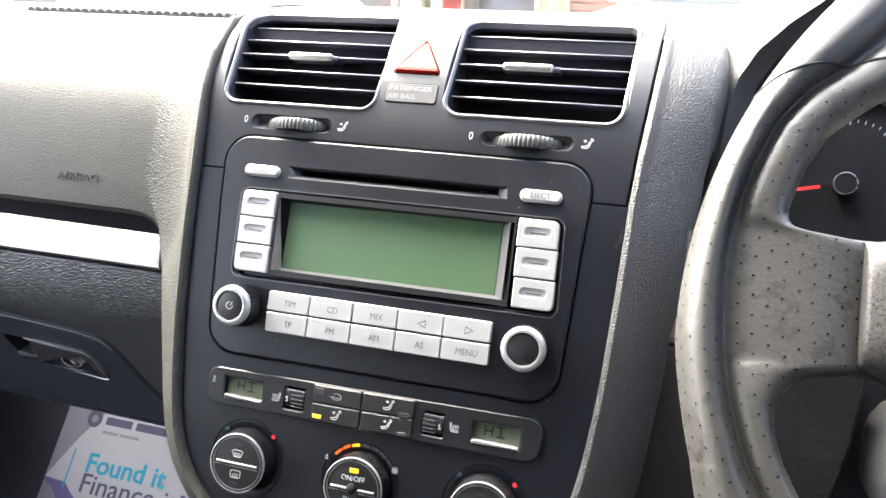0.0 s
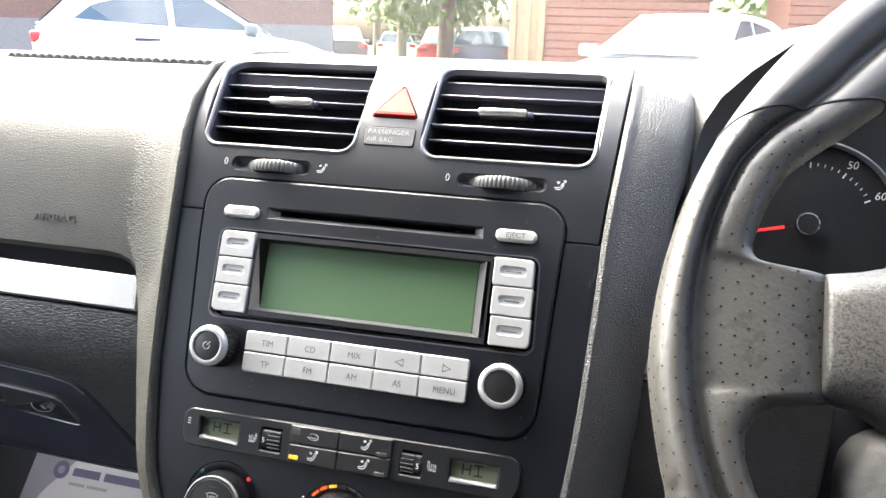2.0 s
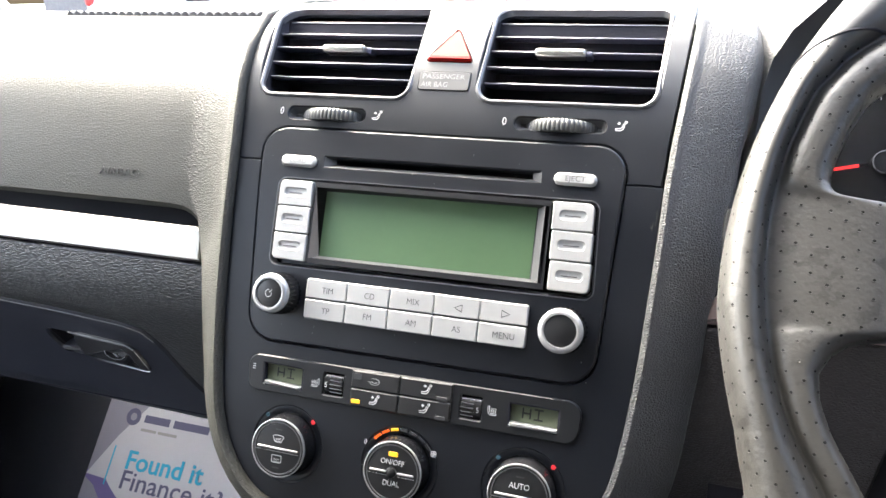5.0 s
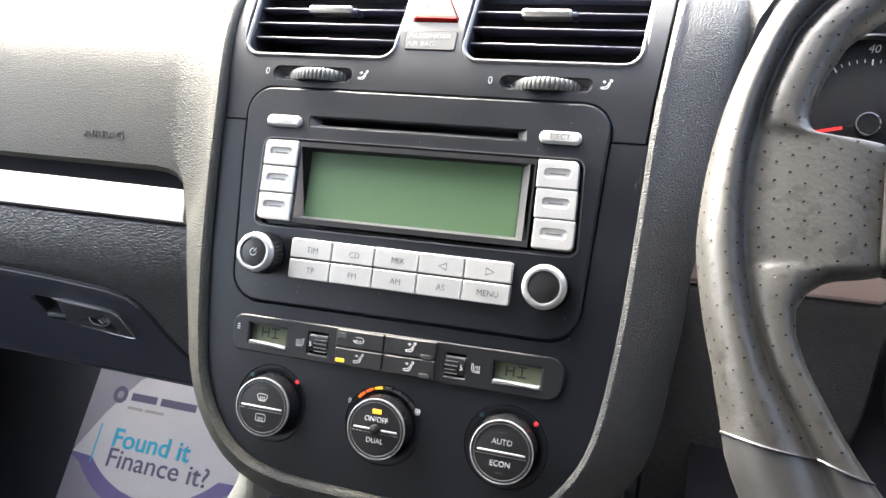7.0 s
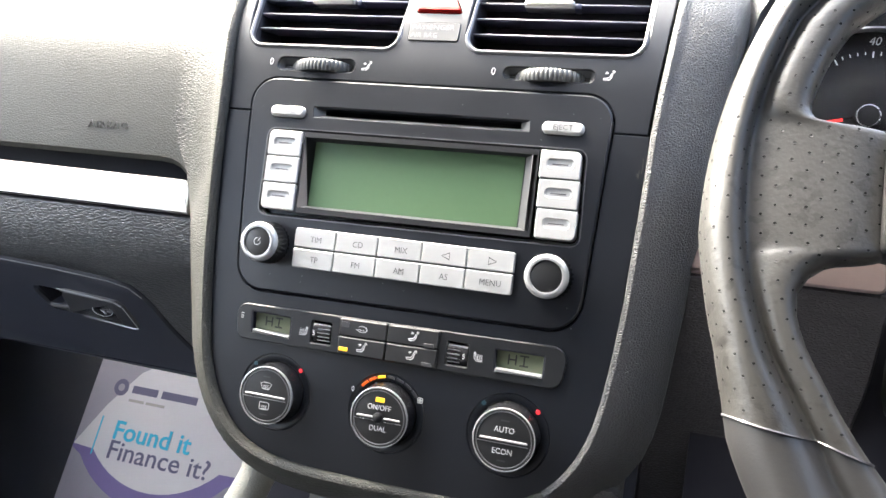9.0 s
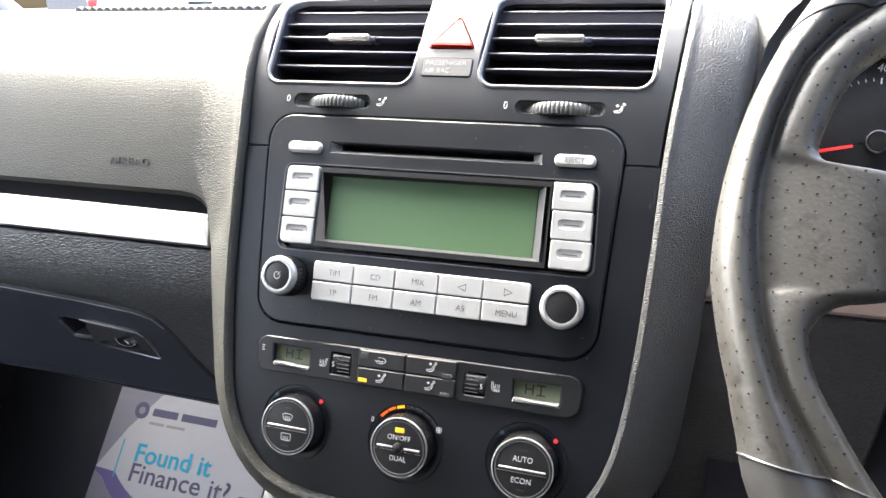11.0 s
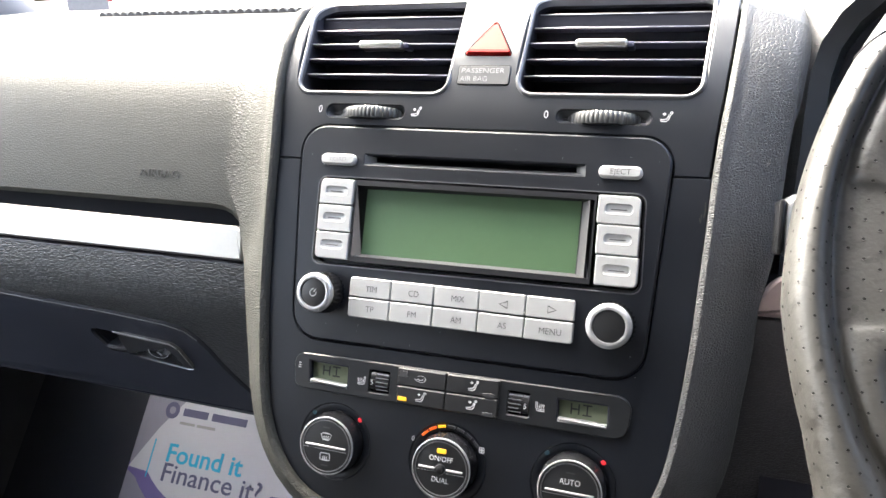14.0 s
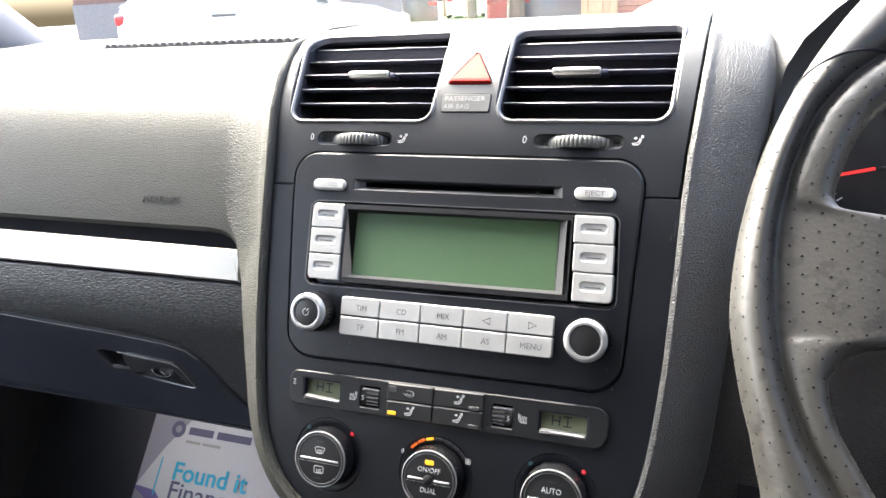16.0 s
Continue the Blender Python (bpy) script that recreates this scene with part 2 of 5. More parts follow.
def rounded(points, radii, n=6):
    """A polygon with rounded corners."""
    points = ccw(list(points))
    if not isinstance(radii, (list, tuple)):
        radii = [radii] * len(points)
    out = []
    for i, p in enumerate(points):
        p, a, b = Vector(p), Vector(points[i - 1]), Vector(points[(i + 1) % len(points)])
        u, v = (a - p).normalized(), (b - p).normalized()
        half = math.acos(max(-1, min(1, u.dot(v)))) / 2
        r = min(radii[i], 0.48 * min((a - p).length, (b - p).length) * math.tan(half))
        if r < 1e-6:
            out.append(tuple(p))
            continue
        t = r / math.tan(half)
        c = p + (u + v).normalized() * (r / math.sin(half))
        s, e = p + u * t - c, p + v * t - c
        turn = math.atan2(s.x * e.y - s.y * e.x, s.dot(e))
        for k in range(n + 1):
            q = turn * k / n
            out.append((c.x + s.x * math.cos(q) - s.y * math.sin(q), c.y + s.x * math.sin(q) + s.y * math.cos(q)))
    return out


def box2(x0, z0, x1, z1, r=0.0, n=6):
    return rounded([(x0, z0), (x1, z0), (x1, z1), (x0, z1)], r, n) if r else [(x0, z0), (x1, z0), (x1, z1), (x0, z1)]


def circle2(x, z, r, n=40):
    return [(x + r * math.cos(2 * math.pi * k / n), z + r * math.sin(2 * math.pi * k / n)) for k in range(n)]


def offset(loop, o):
    """The loop grown by o."""
    loop = ccw(list(loop))
    out = []
    for i, p in enumerate(loop):
        a, b = loop[i - 1], loop[(i + 1) % len(loop)]
        t = Vector((b[0] - a[0], b[1] - a[1]))
        t = t.normalized() if t.length > 1e-9 else Vector((1, 0))
        out.append((p[0] + t.y * o, p[1] - t.x * o))
    return out


def resampled(loop, step):
    out = []
    for p, q in zip(loop, loop[1:] + loop[:1]):
        k = max(1, math.ceil(math.dist(p, q) / step))
        out += [(p[0] + (q[0] - p[0]) * i / k, p[1] + (q[1] - p[1]) * i / k) for i in range(k)]
    return out


def inside(pts, loop):
    pts = np.asarray(pts, float)
    hit = np.zeros(len(pts), bool)
    for (ax, ay), (bx, by) in zip(loop, loop[1:] + loop[:1]):
        if ay == by:
            continue
        cross = ((ay > pts[:, 1]) != (by > pts[:, 1])) & (pts[:, 0] < (bx - ax) * (pts[:, 1] - ay) / (by - ay) + ax)
        hit ^= cross
    return hit


def panel(loop, holes, place, step, deep=0.004, bevel=0.0006, d=0.0):
    """A sheet over a curved surface, with real holes and edges of some depth. place(x, z, d) lays it into space."""
    from mathutils.geometry import delaunay_2d_cdt

    loops = [resampled(ccw(list(loop)), step)] + [resampled(ccw(list(h)), step) for h in holes]
    pts, edges = [], []
    for lp in loops:
        k = len(pts)
        pts += lp
        edges += [(k + i, k + (i + 1) % len(lp)) for i in range(len(lp))]
    xs, zs = np.array(loops[0]).T
    gx, gz = np.meshgrid(np.arange(xs.min() + step * 0.5, xs.max(), step), np.arange(zs.min() + step * 0.5, zs.max(), step))
    grid = np.c_[gx.ravel(), gz.ravel()]
    keep = inside(grid, loops[0])
    for lp in loops[1:]:
        keep &= ~inside(grid, lp)
    border = np.array([p for lp in loops for p in lp])
    grid = grid[keep]
    grid = [tuple(g) for g in grid if np.min(np.abs(border - g).max(1)) > step * 0.35]
    vs, _, fs, *_ = delaunay_2d_cdt([Vector(p) for p in pts + grid], edges, [], 0, 1e-7)
    mid = [sum((vs[i] for i in f), Vector((0, 0))) / len(f) for f in fs]
    ok = inside(mid, loops[0])
    for lp in loops[1:]:
        ok &= ~inside(mid, lp)
    bm = bmesh.new()
    made = [bm.verts.new(place(v.x, v.y, d)) for v in vs]
    for f, o in zip(fs, ok):
        a, b, c = (vs[i] for i in f[:3])
        long = max((a - b).length, (b - c).length, (c - a).length)
        if o and abs((b - a).cross(c - a)) > 2e-5 * long:
            bm.faces.new([made[i] for i in f])
    for v in [v for v in bm.verts if not v.link_faces]:
        bm.verts.remove(v)
    for k, lp in enumerate(loops):
        grow = bevel if k == 0 else -bevel
        rows = [lp, offset(lp, grow), offset(lp, grow)]
        skirt(bm, [[place(p[0], p[1], dd) for p in row] for row, dd in zip(rows, (d, d - bevel, d - deep))])
    bmesh.ops.remove_doubles(bm, verts=bm.verts, dist=1e-6)
    return bm


def skirt(bm, rings, closed=True):
    vs = [[bm.verts.new(p) for p in r] for r in rings]
    for a, b in zip(vs, vs[1:]):
        n = len(a)
        for i in range(n if closed else n - 1):
            bm.faces.new((a[i], a[(i + 1) % n], b[(i + 1) % n], b[i]))
    return vs


def slab(loop, place, d0, d1, bevel=0.0005, crown=0.0):
    """A button: a loop raised from d0 to d1, with a bevelled and slightly domed top."""
    loop = ccw(list(loop))
    bm = bmesh.new()
    inner = offset(loop, -bevel)
    rings = [[place(*p, d0) for p in loop], [place(*p, d1 - bevel) for p in loop], [place(*p, d1) for p in inner]]
    vs = skirt(bm, rings)
    cx, cz = np.mean(loop, 0)
    if crown:
        mid = [(cx + (p[0] - cx) * 0.55, cz + (p[1] - cz) * 0.55) for p in inner]
        ring = [bm.verts.new(place(*p, d1 + crown)) for p in mid]
        n = len(ring)
        for i in range(n):
            bm.faces.new((vs[2][i], vs[2][(i + 1) % n], ring[(i + 1) % n], ring[i]))
        bm.faces.new(ring)
    else:
        bm.faces.new(vs[2])
    bm.faces.new(vs[0])
    return bm


def band(outer, inner, place, d0, d1, bevel=0.0004):
    """A frame between two loops of the same count."""
    bm = bmesh.new()
    rows = [(outer, d0), (outer, d1 - bevel), (offset(outer, -bevel), d1), (offset(inner, bevel), d1), (inner, d1 - bevel), (inner, d0)]
    skirt(bm, [[place(*p, d) for p in r] for r, d in rows])
    return bm


def lathe(profile, m, n=48, ribs=0, deep=0.0, rib_rows=(), caps=False, low=(2, 3)):
    """Turned about the z axis of m. profile: radius, height; a last radius of 0 closes the front."""
    bm = bmesh.new()
    if ribs:
        n = ribs * 4
    rings = []
    for k, (r, h) in enumerate(profile):
        ring = []
        for i in range(n):
            rr = r - (deep if k in rib_rows and i % 4 in low else 0)
            a = 2 * math.pi * i / n
            ring.append(m @ Vector((rr * math.cos(a), rr * math.sin(a), h)))
        rings.append(ring)
    closing = profile[-1][0] < 1e-6
    vs = skirt(bm, rings[:-1] if closing else rings)
    if closing:
        tip = bm.verts.new(m @ Vector((0, 0, profile[-1][1])))
        for i in range(n):
            bm.faces.new((vs[-1][i], vs[-1][(i + 1) % n], tip))
    if caps:
        bm.faces.new(vs[0])
        bm.faces.new(vs[-1])
    return bm


def block(x0, y0, z0, x1, y1, z1, bevel=0.0, seg=2):
    bm = bmesh.new()
    bmesh.ops.create_cube(bm, size=1)
    for v in bm.verts:
        v.co = ((x0 + x1) / 2 + v.co.x * (x1 - x0), (y0 + y1) / 2 + v.co.y * (y1 - y0), (z0 + z1) / 2 + v.co.z * (z1 - z0))
    if bevel:
        bmesh.ops.bevel(bm, geom=list(bm.edges), offset=bevel, segments=seg, profile=0.5, affect="EDGES")
    return bm


def writing(name, words, height, m, mat, parent, wide=1.0, thick=0.00012, align="CENTER", slant=0.0, bold=None):
    """Letters of the given capital height, in the x-y plane of m."""
    cu = bpy.data.curves.new(name, "FONT")
    cu.body, cu.align_x, cu.align_y, cu.size, cu.extrude, cu.resolution_u, cu.shear = words, align, "CENTER", height / 0.70, thick * 0.70 / height, 3, slant
    cu.extrude, cu.offset = thick, -0.012 * height if bold is None else bold
    ob = bpy.data.objects.new(name, cu)
    me = bpy.data.meshes.new_from_object(ob)
    bpy.data.objects.remove(ob)
    me.transform(m @ Matrix.Diagonal((wide, 1, 1, 1)))
    me.materials.clear()
    me.materials.append(mat)
    out = new(name, me)
    out.parent = parent
    return out


def strokes(paths, width, m):
    """Thin printed lines in the x-y plane of m; a path that ends where it begins is closed."""
    bm = bmesh.new()
    for path in paths:
        pts = [Vector(p) for p in path]
        closed = (pts[0] - pts[-1]).length < 1e-9
        if closed:
            pts = pts[:-1]
        rows = []
        n = len(pts)
        for i, p in enumerate(pts):
            a = pts[i - 1] if i or closed else p
            b = pts[(i + 1) % n] if i < n - 1 or closed else p
            t = (b - a).normalized()
            s = Vector((-t.y, t.x)) * width / 2
            rows.append([bm.verts.new(m @ Vector((*(p + s), 0.0001))), bm.verts.new(m @ Vector((*(p - s), 0.0001)))])
        for i in range(n if closed else n - 1):
            a, b = rows[i], rows[(i + 1) % n]
            bm.faces.new((a[0], b[0], b[1], a[1]))
    return bm


def arc(cx, cy, r, a0, a1, n=12):
    return [(cx + r * math.cos(radians(a0 + (a1 - a0) * k / n)), cy + r * math.sin(radians(a0 + (a1 - a0) * k / n))) for k in range(n + 1)]


def flat(loop, m, lift=0.0):
    bm = bmesh.new()
    bm.faces.new([bm.verts.new(m @ Vector((*p, lift))) for p in loop])
    return bm


def tube(points, radius, n=12, ends=True):
    bm = bmesh.new()
    pts = [Vector(p) for p in points]
    rings = []
    for i, p in enumerate(pts):
        t = (pts[min(i + 1, len(pts) - 1)] - pts[max(i - 1, 0)]).normalized()
        u = t.orthogonal().normalized() if i == 0 else (u - t * u.dot(t)).normalized()
        v = t.cross(u)
        r = radius[i] if isinstance(radius, (list, tuple)) else radius
        rings.append([p + r * (math.cos(2 * math.pi * k / n) * u + math.sin(2 * math.pi * k / n) * v) for k in range(n)])
    vs = skirt(bm, rings)
    if ends:
        bm.faces.new(vs[0])
        bm.faces.new(vs[-1])
    return bm


# ---- the car's shell: floor, doors, pillars, roof, screens ----
SHELL = Matrix.Identity(4)
W = 0.74  # half the cabin's width


def sheet(points, thick):
    """A flat plate with thickness from a planar outline."""
    bm = bmesh.new()
    pts = [Vector(p) for p in points]
    nrm = (pts[1] - pts[0]).cross(pts[2] - pts[0]).normalized() * thick
    a = [bm.verts.new(p) for p in pts]
    b = [bm.verts.new(p + nrm) for p in pts]
    bm.faces.new(a)
    bm.faces.new(b[::-1])
    for i in range(len(a)):
        j = (i + 1) % len(a)
        bm.faces.new((a[i], a[j], b[j], b[i]))
    return bm


def shell(name, bm, mat, label, category="car shell"):
    return single(name, bm, mat, label, category, kind="structure", m=SHELL)


shell("floor", block(-W, -2.4, 0.28, W, 0.30, 0.31), M_CARPET, "dark carpeted floor of the car", "floor")
SLOPE = radians(50)
TOE = Vector((-0.5, 0.269, 0.475))
UP_SLOPE = Vector((0, math.cos(SLOPE), math.sin(SLOPE)))
toe_a, toe_b = TOE - UP_SLOPE * 0.215, TOE + UP_SLOPE * 0.42
shell("toe_board", sheet([(-W, toe_a.y, toe_a.z), (-W, toe_b.y, toe_b.z), (W, toe_b.y, toe_b.z), (W, toe_a.y, toe_a.z)], 0.02), M_CARPET, "dark carpeted toe board under the dashboard", "floor")
shell("bulkhead", block(-W, 0.545, 0.70, W, 0.565, 1.0), M_VOID, "black bulkhead behind the dashboard", "wall")
for side, tag in ((-1, "left"), (1, "right")):
    x0, x1 = sorted((side * W, side * (W + 0.06)))
    # left cut low to let light in, right raised over its window to block it
    shell(f"door_wall_{tag}", block(x0, -2.4, 0.28, x1, 0.75, 0.80 if side < 0 else 1.26), M_DOORCARD, "unseen dark door card, its height set to shape the light", "door")
    shell(f"roof_rail_{tag}", block(x0 - side * 0.08, -2.4, 1.38, x1 - side * 0.02, -0.2, 1.46), M_CLOTH, "cloth-covered roof rail over the side windows", "roof rail")
    shell(f"centre_pillar_{tag}", block(x0, -0.78, 0.86, x1, -0.68, 1.38), M_PILLAR, "grey plastic door pillar", "pillar")
    foot, head = Vector((side * 0.765, 0.43, 0.99)), Vector((side * 0.64, -0.25, 1.43))
    shell(f"windscreen_pillar_{tag}", tube([foot + (foot - head) * 0.2, foot, (foot + head) / 2 + Vector((0, 0, 0.02)), head], [0.06, 0.055, 0.045, 0.045], 14), M_PILLAR, "grey plastic windscreen pillar trim", "pillar")
# Added wall, never in view: keeps rear light off the console face.
shell("rear_light_block", block(-W, -1.06, 0.28, W, -1.00, 1.385), M_DOORCARD, "plain dark wall added unseen behind to cut rear light", "wall")
shell("rear_header", block(-W, -2.46, 1.39, W, -2.40, 1.46), M_CLOTH, "cloth-covered header over the rear screen", "wall")
shell("roof", block(-W - 0.06, -2.46, 1.44, W + 0.06, -0.22, 1.48), M_CLOTH, "pale grey cloth roof lining", "ceiling")
pane = shell("windscreen", sheet([(-0.74, 0.92, 1.005), (0.74, 0.92, 1.005), (0.62, -0.22, 1.445), (-0.62, -0.22, 1.445)], 0.004), M_GLASS, "clear sloping windscreen glass", "windscreen")
pane.visible_shadow = False

# ---- dashboard ----
# Passenger side: height along the face's own frame, and depth.
PAD = [(-0.30, 0.21), (-0.20, 0.140), (-0.165, 0.113), (-0.133, 0.085), (-0.110, 0.066), (-0.098, 0.057), (-0.088, 0.046), (-0.070, 0.035), (-0.054, 0.031), (-0.03, 0.028), (-0.012, 0.0265), (0.004, 0.0268), (0.022, 0.0278), (0.045, 0.0306), (0.062, 0.0352), (0.075, 0.0425), (0.087, 0.0540), (0.099, 0.0700), (0.110, 0.0880), (0.121, 0.107), (0.129, 0.124), (0.135, 0.142), (0.142, 0.165)]
pad_y, pad_slope = curve_of(PAD)


def on_pad(x, z, d=0.0):
    s = pad_slope(z)
    k = d / math.hypot(1, s)
    return (x, pad_y(z) - k, z + k * s)


LEFT = -0.735
dash = thing("passenger_dashboard", "grey grained passenger dashboard pad above a silver strip", "dashboard")
part("upper_pad", panel(rounded([(LEFT, -0.0135), (-0.172, -0.0161), (-0.162, -0.0170), (-0.1555, -0.0195), (-0.1505, -0.0240), (-0.1478, -0.0300), (-0.1465, -0.0330), (-0.128, -0.0330), (-0.128, 0.1385), (LEFT, 0.1385)], [0, 0.02, 0.008, 0.008, 0.008, 0.006, 0, 0, 0, 0]), [], on_pad, 0.009, 0.03, 0.003), M_SKIN, dash, "grey leather-grained airbag pad, light lifted into its colour")
# real recess, but near-black: the pad's shade is put into its colour
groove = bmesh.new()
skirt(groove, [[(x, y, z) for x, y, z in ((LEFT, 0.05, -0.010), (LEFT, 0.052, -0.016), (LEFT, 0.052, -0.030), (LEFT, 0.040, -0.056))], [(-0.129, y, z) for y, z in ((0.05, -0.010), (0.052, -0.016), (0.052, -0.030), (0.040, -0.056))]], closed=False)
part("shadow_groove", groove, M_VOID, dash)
part("silver_strip", slab(rounded([(LEFT, -0.0475), (-0.1475, -0.0498), (-0.1480, -0.0290), (LEFT, -0.0235)], [0, 0.0008, 0.007, 0]), lambda x, z, d: (x, 0.0325 - d, z), -0.006, 0.004, 0.0014), M_SILVER, dash, "brushed silver decor strip")
GLOVE_EDGE = [(-0.160, -0.1655), (-0.170, -0.1525), (-0.181, -0.139), (-0.189, -0.126), (-0.1945, -0.1145), (-0.2000, -0.1068), (-0.2075, -0.1008), (-0.2215, -0.0977), (-0.268, -0.0942), (-0.319, -0.092), (-0.372, -0.0892), (LEFT, -0.0745)]
part("lower_pad", panel([(-0.128, -0.0525), (-0.128, -0.172), (-0.152, -0.172)] + GLOVE_EDGE + [(LEFT, -0.0500), (-0.150, -0.0523)], [], on_pad, 0.008, 0.02, 0.0008), M_SKIN_LOW, dash, "dark wrinkle-grained lower dashboard panel")
for words, x in (("AIRBAG", -0.2105),):
    s = pad_slope(0.0)
    up = Vector((0, s, 1)).normalized()
    m = Matrix.Translation(on_pad(x, 0.0, 0.00022)) @ Matrix((Vector((1, 0, 0)), up, Vector((0, -1, s)).normalized())).transposed().to_4x4()
    writing("moulded_lettering", words, 0.0048, m, M_LETTER, dash, 1.28, 0.00034)
glove = thing("glovebox", "dark plastic glovebox lid with a recessed handle", "glovebox")
HANDLE = rounded([(-0.2745, -0.1100), (-0.2262, -0.1134), (-0.2212, -0.1168), (-0.2150, -0.1334), (-0.2715, -0.1288)], [0.0008, 0.003, 0.004, 0.0012, 0.006])
RECESS = rounded([(-0.3020, -0.1107), (-0.2740, -0.1116), (-0.2700, -0.1265), (-0.2913, -0.1264)], [0.002, 0.001, 0.001, 0.006])
lid_loop = [(LEFT, -0.1585), (-0.170, -0.1685), (-0.1655, -0.1655)] + [(x - 0.0030, z - 0.0022) for x, z in GLOVE_EDGE[1:]]
lid = part("lid", panel(lid_loop, [RECESS], on_pad, 0.009, 0.012, 0.0014, 0.0006), M_LID, glove)
# thin pale tube standing in for the highlight on the lid's rim
part("lid_highlight", tube([on_pad(x - 0.0030, z - 0.0024, 0.0005) for x, z in GLOVE_EDGE[5:]], 0.00055, 6), M_SILL, lid, "painted highlight along the upper edge")
bm = bmesh.new()
vs = skirt(bm, [[on_pad(*p, 0.0004) for p in RECESS], [on_pad(p[0] + 0.004, p[1], -0.010) for p in offset(RECESS, -0.0008)]])
bm.faces.new(vs[-1])
part("handle_recess", bm, M_VOID, lid, "dark finger recess")
part("recess_lip", slab(rounded([(-0.2920, -0.1262), (-0.2700, -0.1240), (-0.2680, -0.1290), (-0.2860, -0.1290)], [0.001, 0.002, 0.001, 0.002]), on_pad, -0.003, 0.0014, 0.0010), M_HANDLE, lid)
handle = part("handle", slab(HANDLE, on_pad, -0.002, 0.0024, 0.0016), M_HANDLE, lid, "bevelled dark plastic pull handle")
# worn silver edges, kept brighter to hold the window's reflection
for name, pts, r in (("handle_edge", [(-0.2740, -0.1104), (-0.2500, -0.1121), (-0.2275, -0.1138), (-0.2225, -0.1168)], 0.00062), ("lower_edge", [(-0.2220, -0.1176), (-0.2169, -0.1322), (-0.2215, -0.1327), (-0.2620, -0.1291)], 0.00030)):
    part(name, tube([on_pad(*p, 0.0023) for p in pts], r, 6), M_RING, handle, "worn silver edge, window reflection put into its brightness")
m = Matrix.Translation(on_pad(-0.2412, -0.1226, 0.0024)) @ Matrix((Vector((1, 0, -0.25)).normalized(), Vector((0.2, 0.75, 0.62)).normalized(), Vector((0, -0.64, 0.77)))).transposed().to_4x4() @ Matrix.Diagonal((1.35, 0.66, 1, 1))
lock = part("lock", lathe([(0.0062, -0.001), (0.0062, 0.0004), (0.0056, 0.0008), (0.0050, 0.0004), (0.0, 0.0004)], m, 24), M_GLOSS, lid, "oval black lock barrel")
part("lock_ring", strokes([arc(0, 0, 0.0060, 0, 360, 24)], 0.0005, m @ Matrix.Translation((0, 0, 0.0008))), M_LINE, lock)
part("key_slot", strokes([[(-0.0036, 0.0014), (0.0030, -0.0016)]], 0.0014, m @ Matrix.Translation((0, 0, 0.0006))), M_LINE, lock)
part("underside", sheet([(LEFT, 0.112, -0.1655), (-0.16, 0.112, -0.1655), (-0.16, 0.30, -0.11), (LEFT, 0.30, -0.11)], 0.003), M_VOID, glove)

# top of the dashboard, level ahead of the pad
BROW = FACE @ Vector((0, 0.150, 0.1372))
top = thing("dashboard_top", "level dark dashboard top below the windscreen", "dashboard top", m=SHELL)
bm = bmesh.new()
rows = []
for y, z in ((BROW.y - 0.004, BROW.z - 0.0015), (BROW.y + 0.03, BROW.z - 0.004), (0.40, 1.026), (0.70, 1.018), (0.93, 1.005)):
    dip = 0.012 * max(0.0, 1 - (y - BROW.y) / 0.06)
    rows.append([(x, y, z - dip * math.exp(-((x - 0.152) / 0.020) ** 2)) for x in np.linspace(-0.74, 0.74, 150)])
skirt(bm, rows, closed=False)
part("top_skin", bm, M_SKIN_DARK, top)
bm = bmesh.new()
skirt(bm, [[(x, 0.93, 1.005) for x in (-0.74, 0.74)], [(x, 0.93, 0.90) for x in (-0.74, 0.74)], [(x, 0.56, 0.90) for x in (-0.74, 0.74)]], closed=False)
part("scuttle", bm, M_VOID, top)
seal = bmesh.new()
wave = [(-0.395 + k * 0.00065, BROW.z + 0.0015 + 0.0030 * abs(math.sin(math.pi * k * 0.00065 / 0.0078))) for k in range(410)]
skirt(seal, [[(x, BROW.y + 0.012, BROW.z - 0.004) for x, z in wave], [(x, BROW.y + 0.010, z) for x, z in wave], [(x, BROW.y + 0.005, z - 0.0004) for x, z in wave], [(x, BROW.y + 0.003, BROW.z - 0.004) for x, z in wave]], closed=False)
part("scalloped_seal", seal, M_RUBBER, top, "black scalloped rubber strip")
part("light_sensor", lathe([(0.012, 0), (0.011, 0.003), (0.006, 0.0055), (0, 0.006)], pose(-0.044, 0.30, 1.0255), 20), M_GLOSS, top, "small black domed sensor")
part("tray_outline", strokes([[(0.015, 0.0), (0.02, 0.012), (0.098, 0.012), (0.105, 0.0)]], 0.0012, pose(0, 0.25, 1.0272)), M_RUBBER, top)

# ---- console edge: a padded leather-grained lip round the face ----
HALF = [(0.150, 0.1225), (0.125, 0.1220), (0.10, 0.1208), (0.075, 0.1188), (0.055, 0.1170), (0.035, 0.1150), (0.012, 0.1134), (-0.02, 0.1124), (-0.045, 0.1112), (-0.068, 0.1100), (-0.085, 0.1086), (-0.102, 0.1068), (-0.115, 0.1050), (-0.126, 0.1028), (-0.135, 0.1000), (-0.1425, 0.0968), (-0.149, 0.0930), (-0.1555, 0.0882), (-0.161, 0.0826), (-0.1655, 0.0760), (-0.1687, 0.0688), (-0.1710, 0.0605), (-0.1724, 0.051), (-0.1733, 0.0395), (-0.1737, 0.02), (-0.1739, 0.0)]
LEFT_RIM = [(-w, z) for z, w in HALF]
RIGHT_RIM = [(w, z) for z, w in HALF]


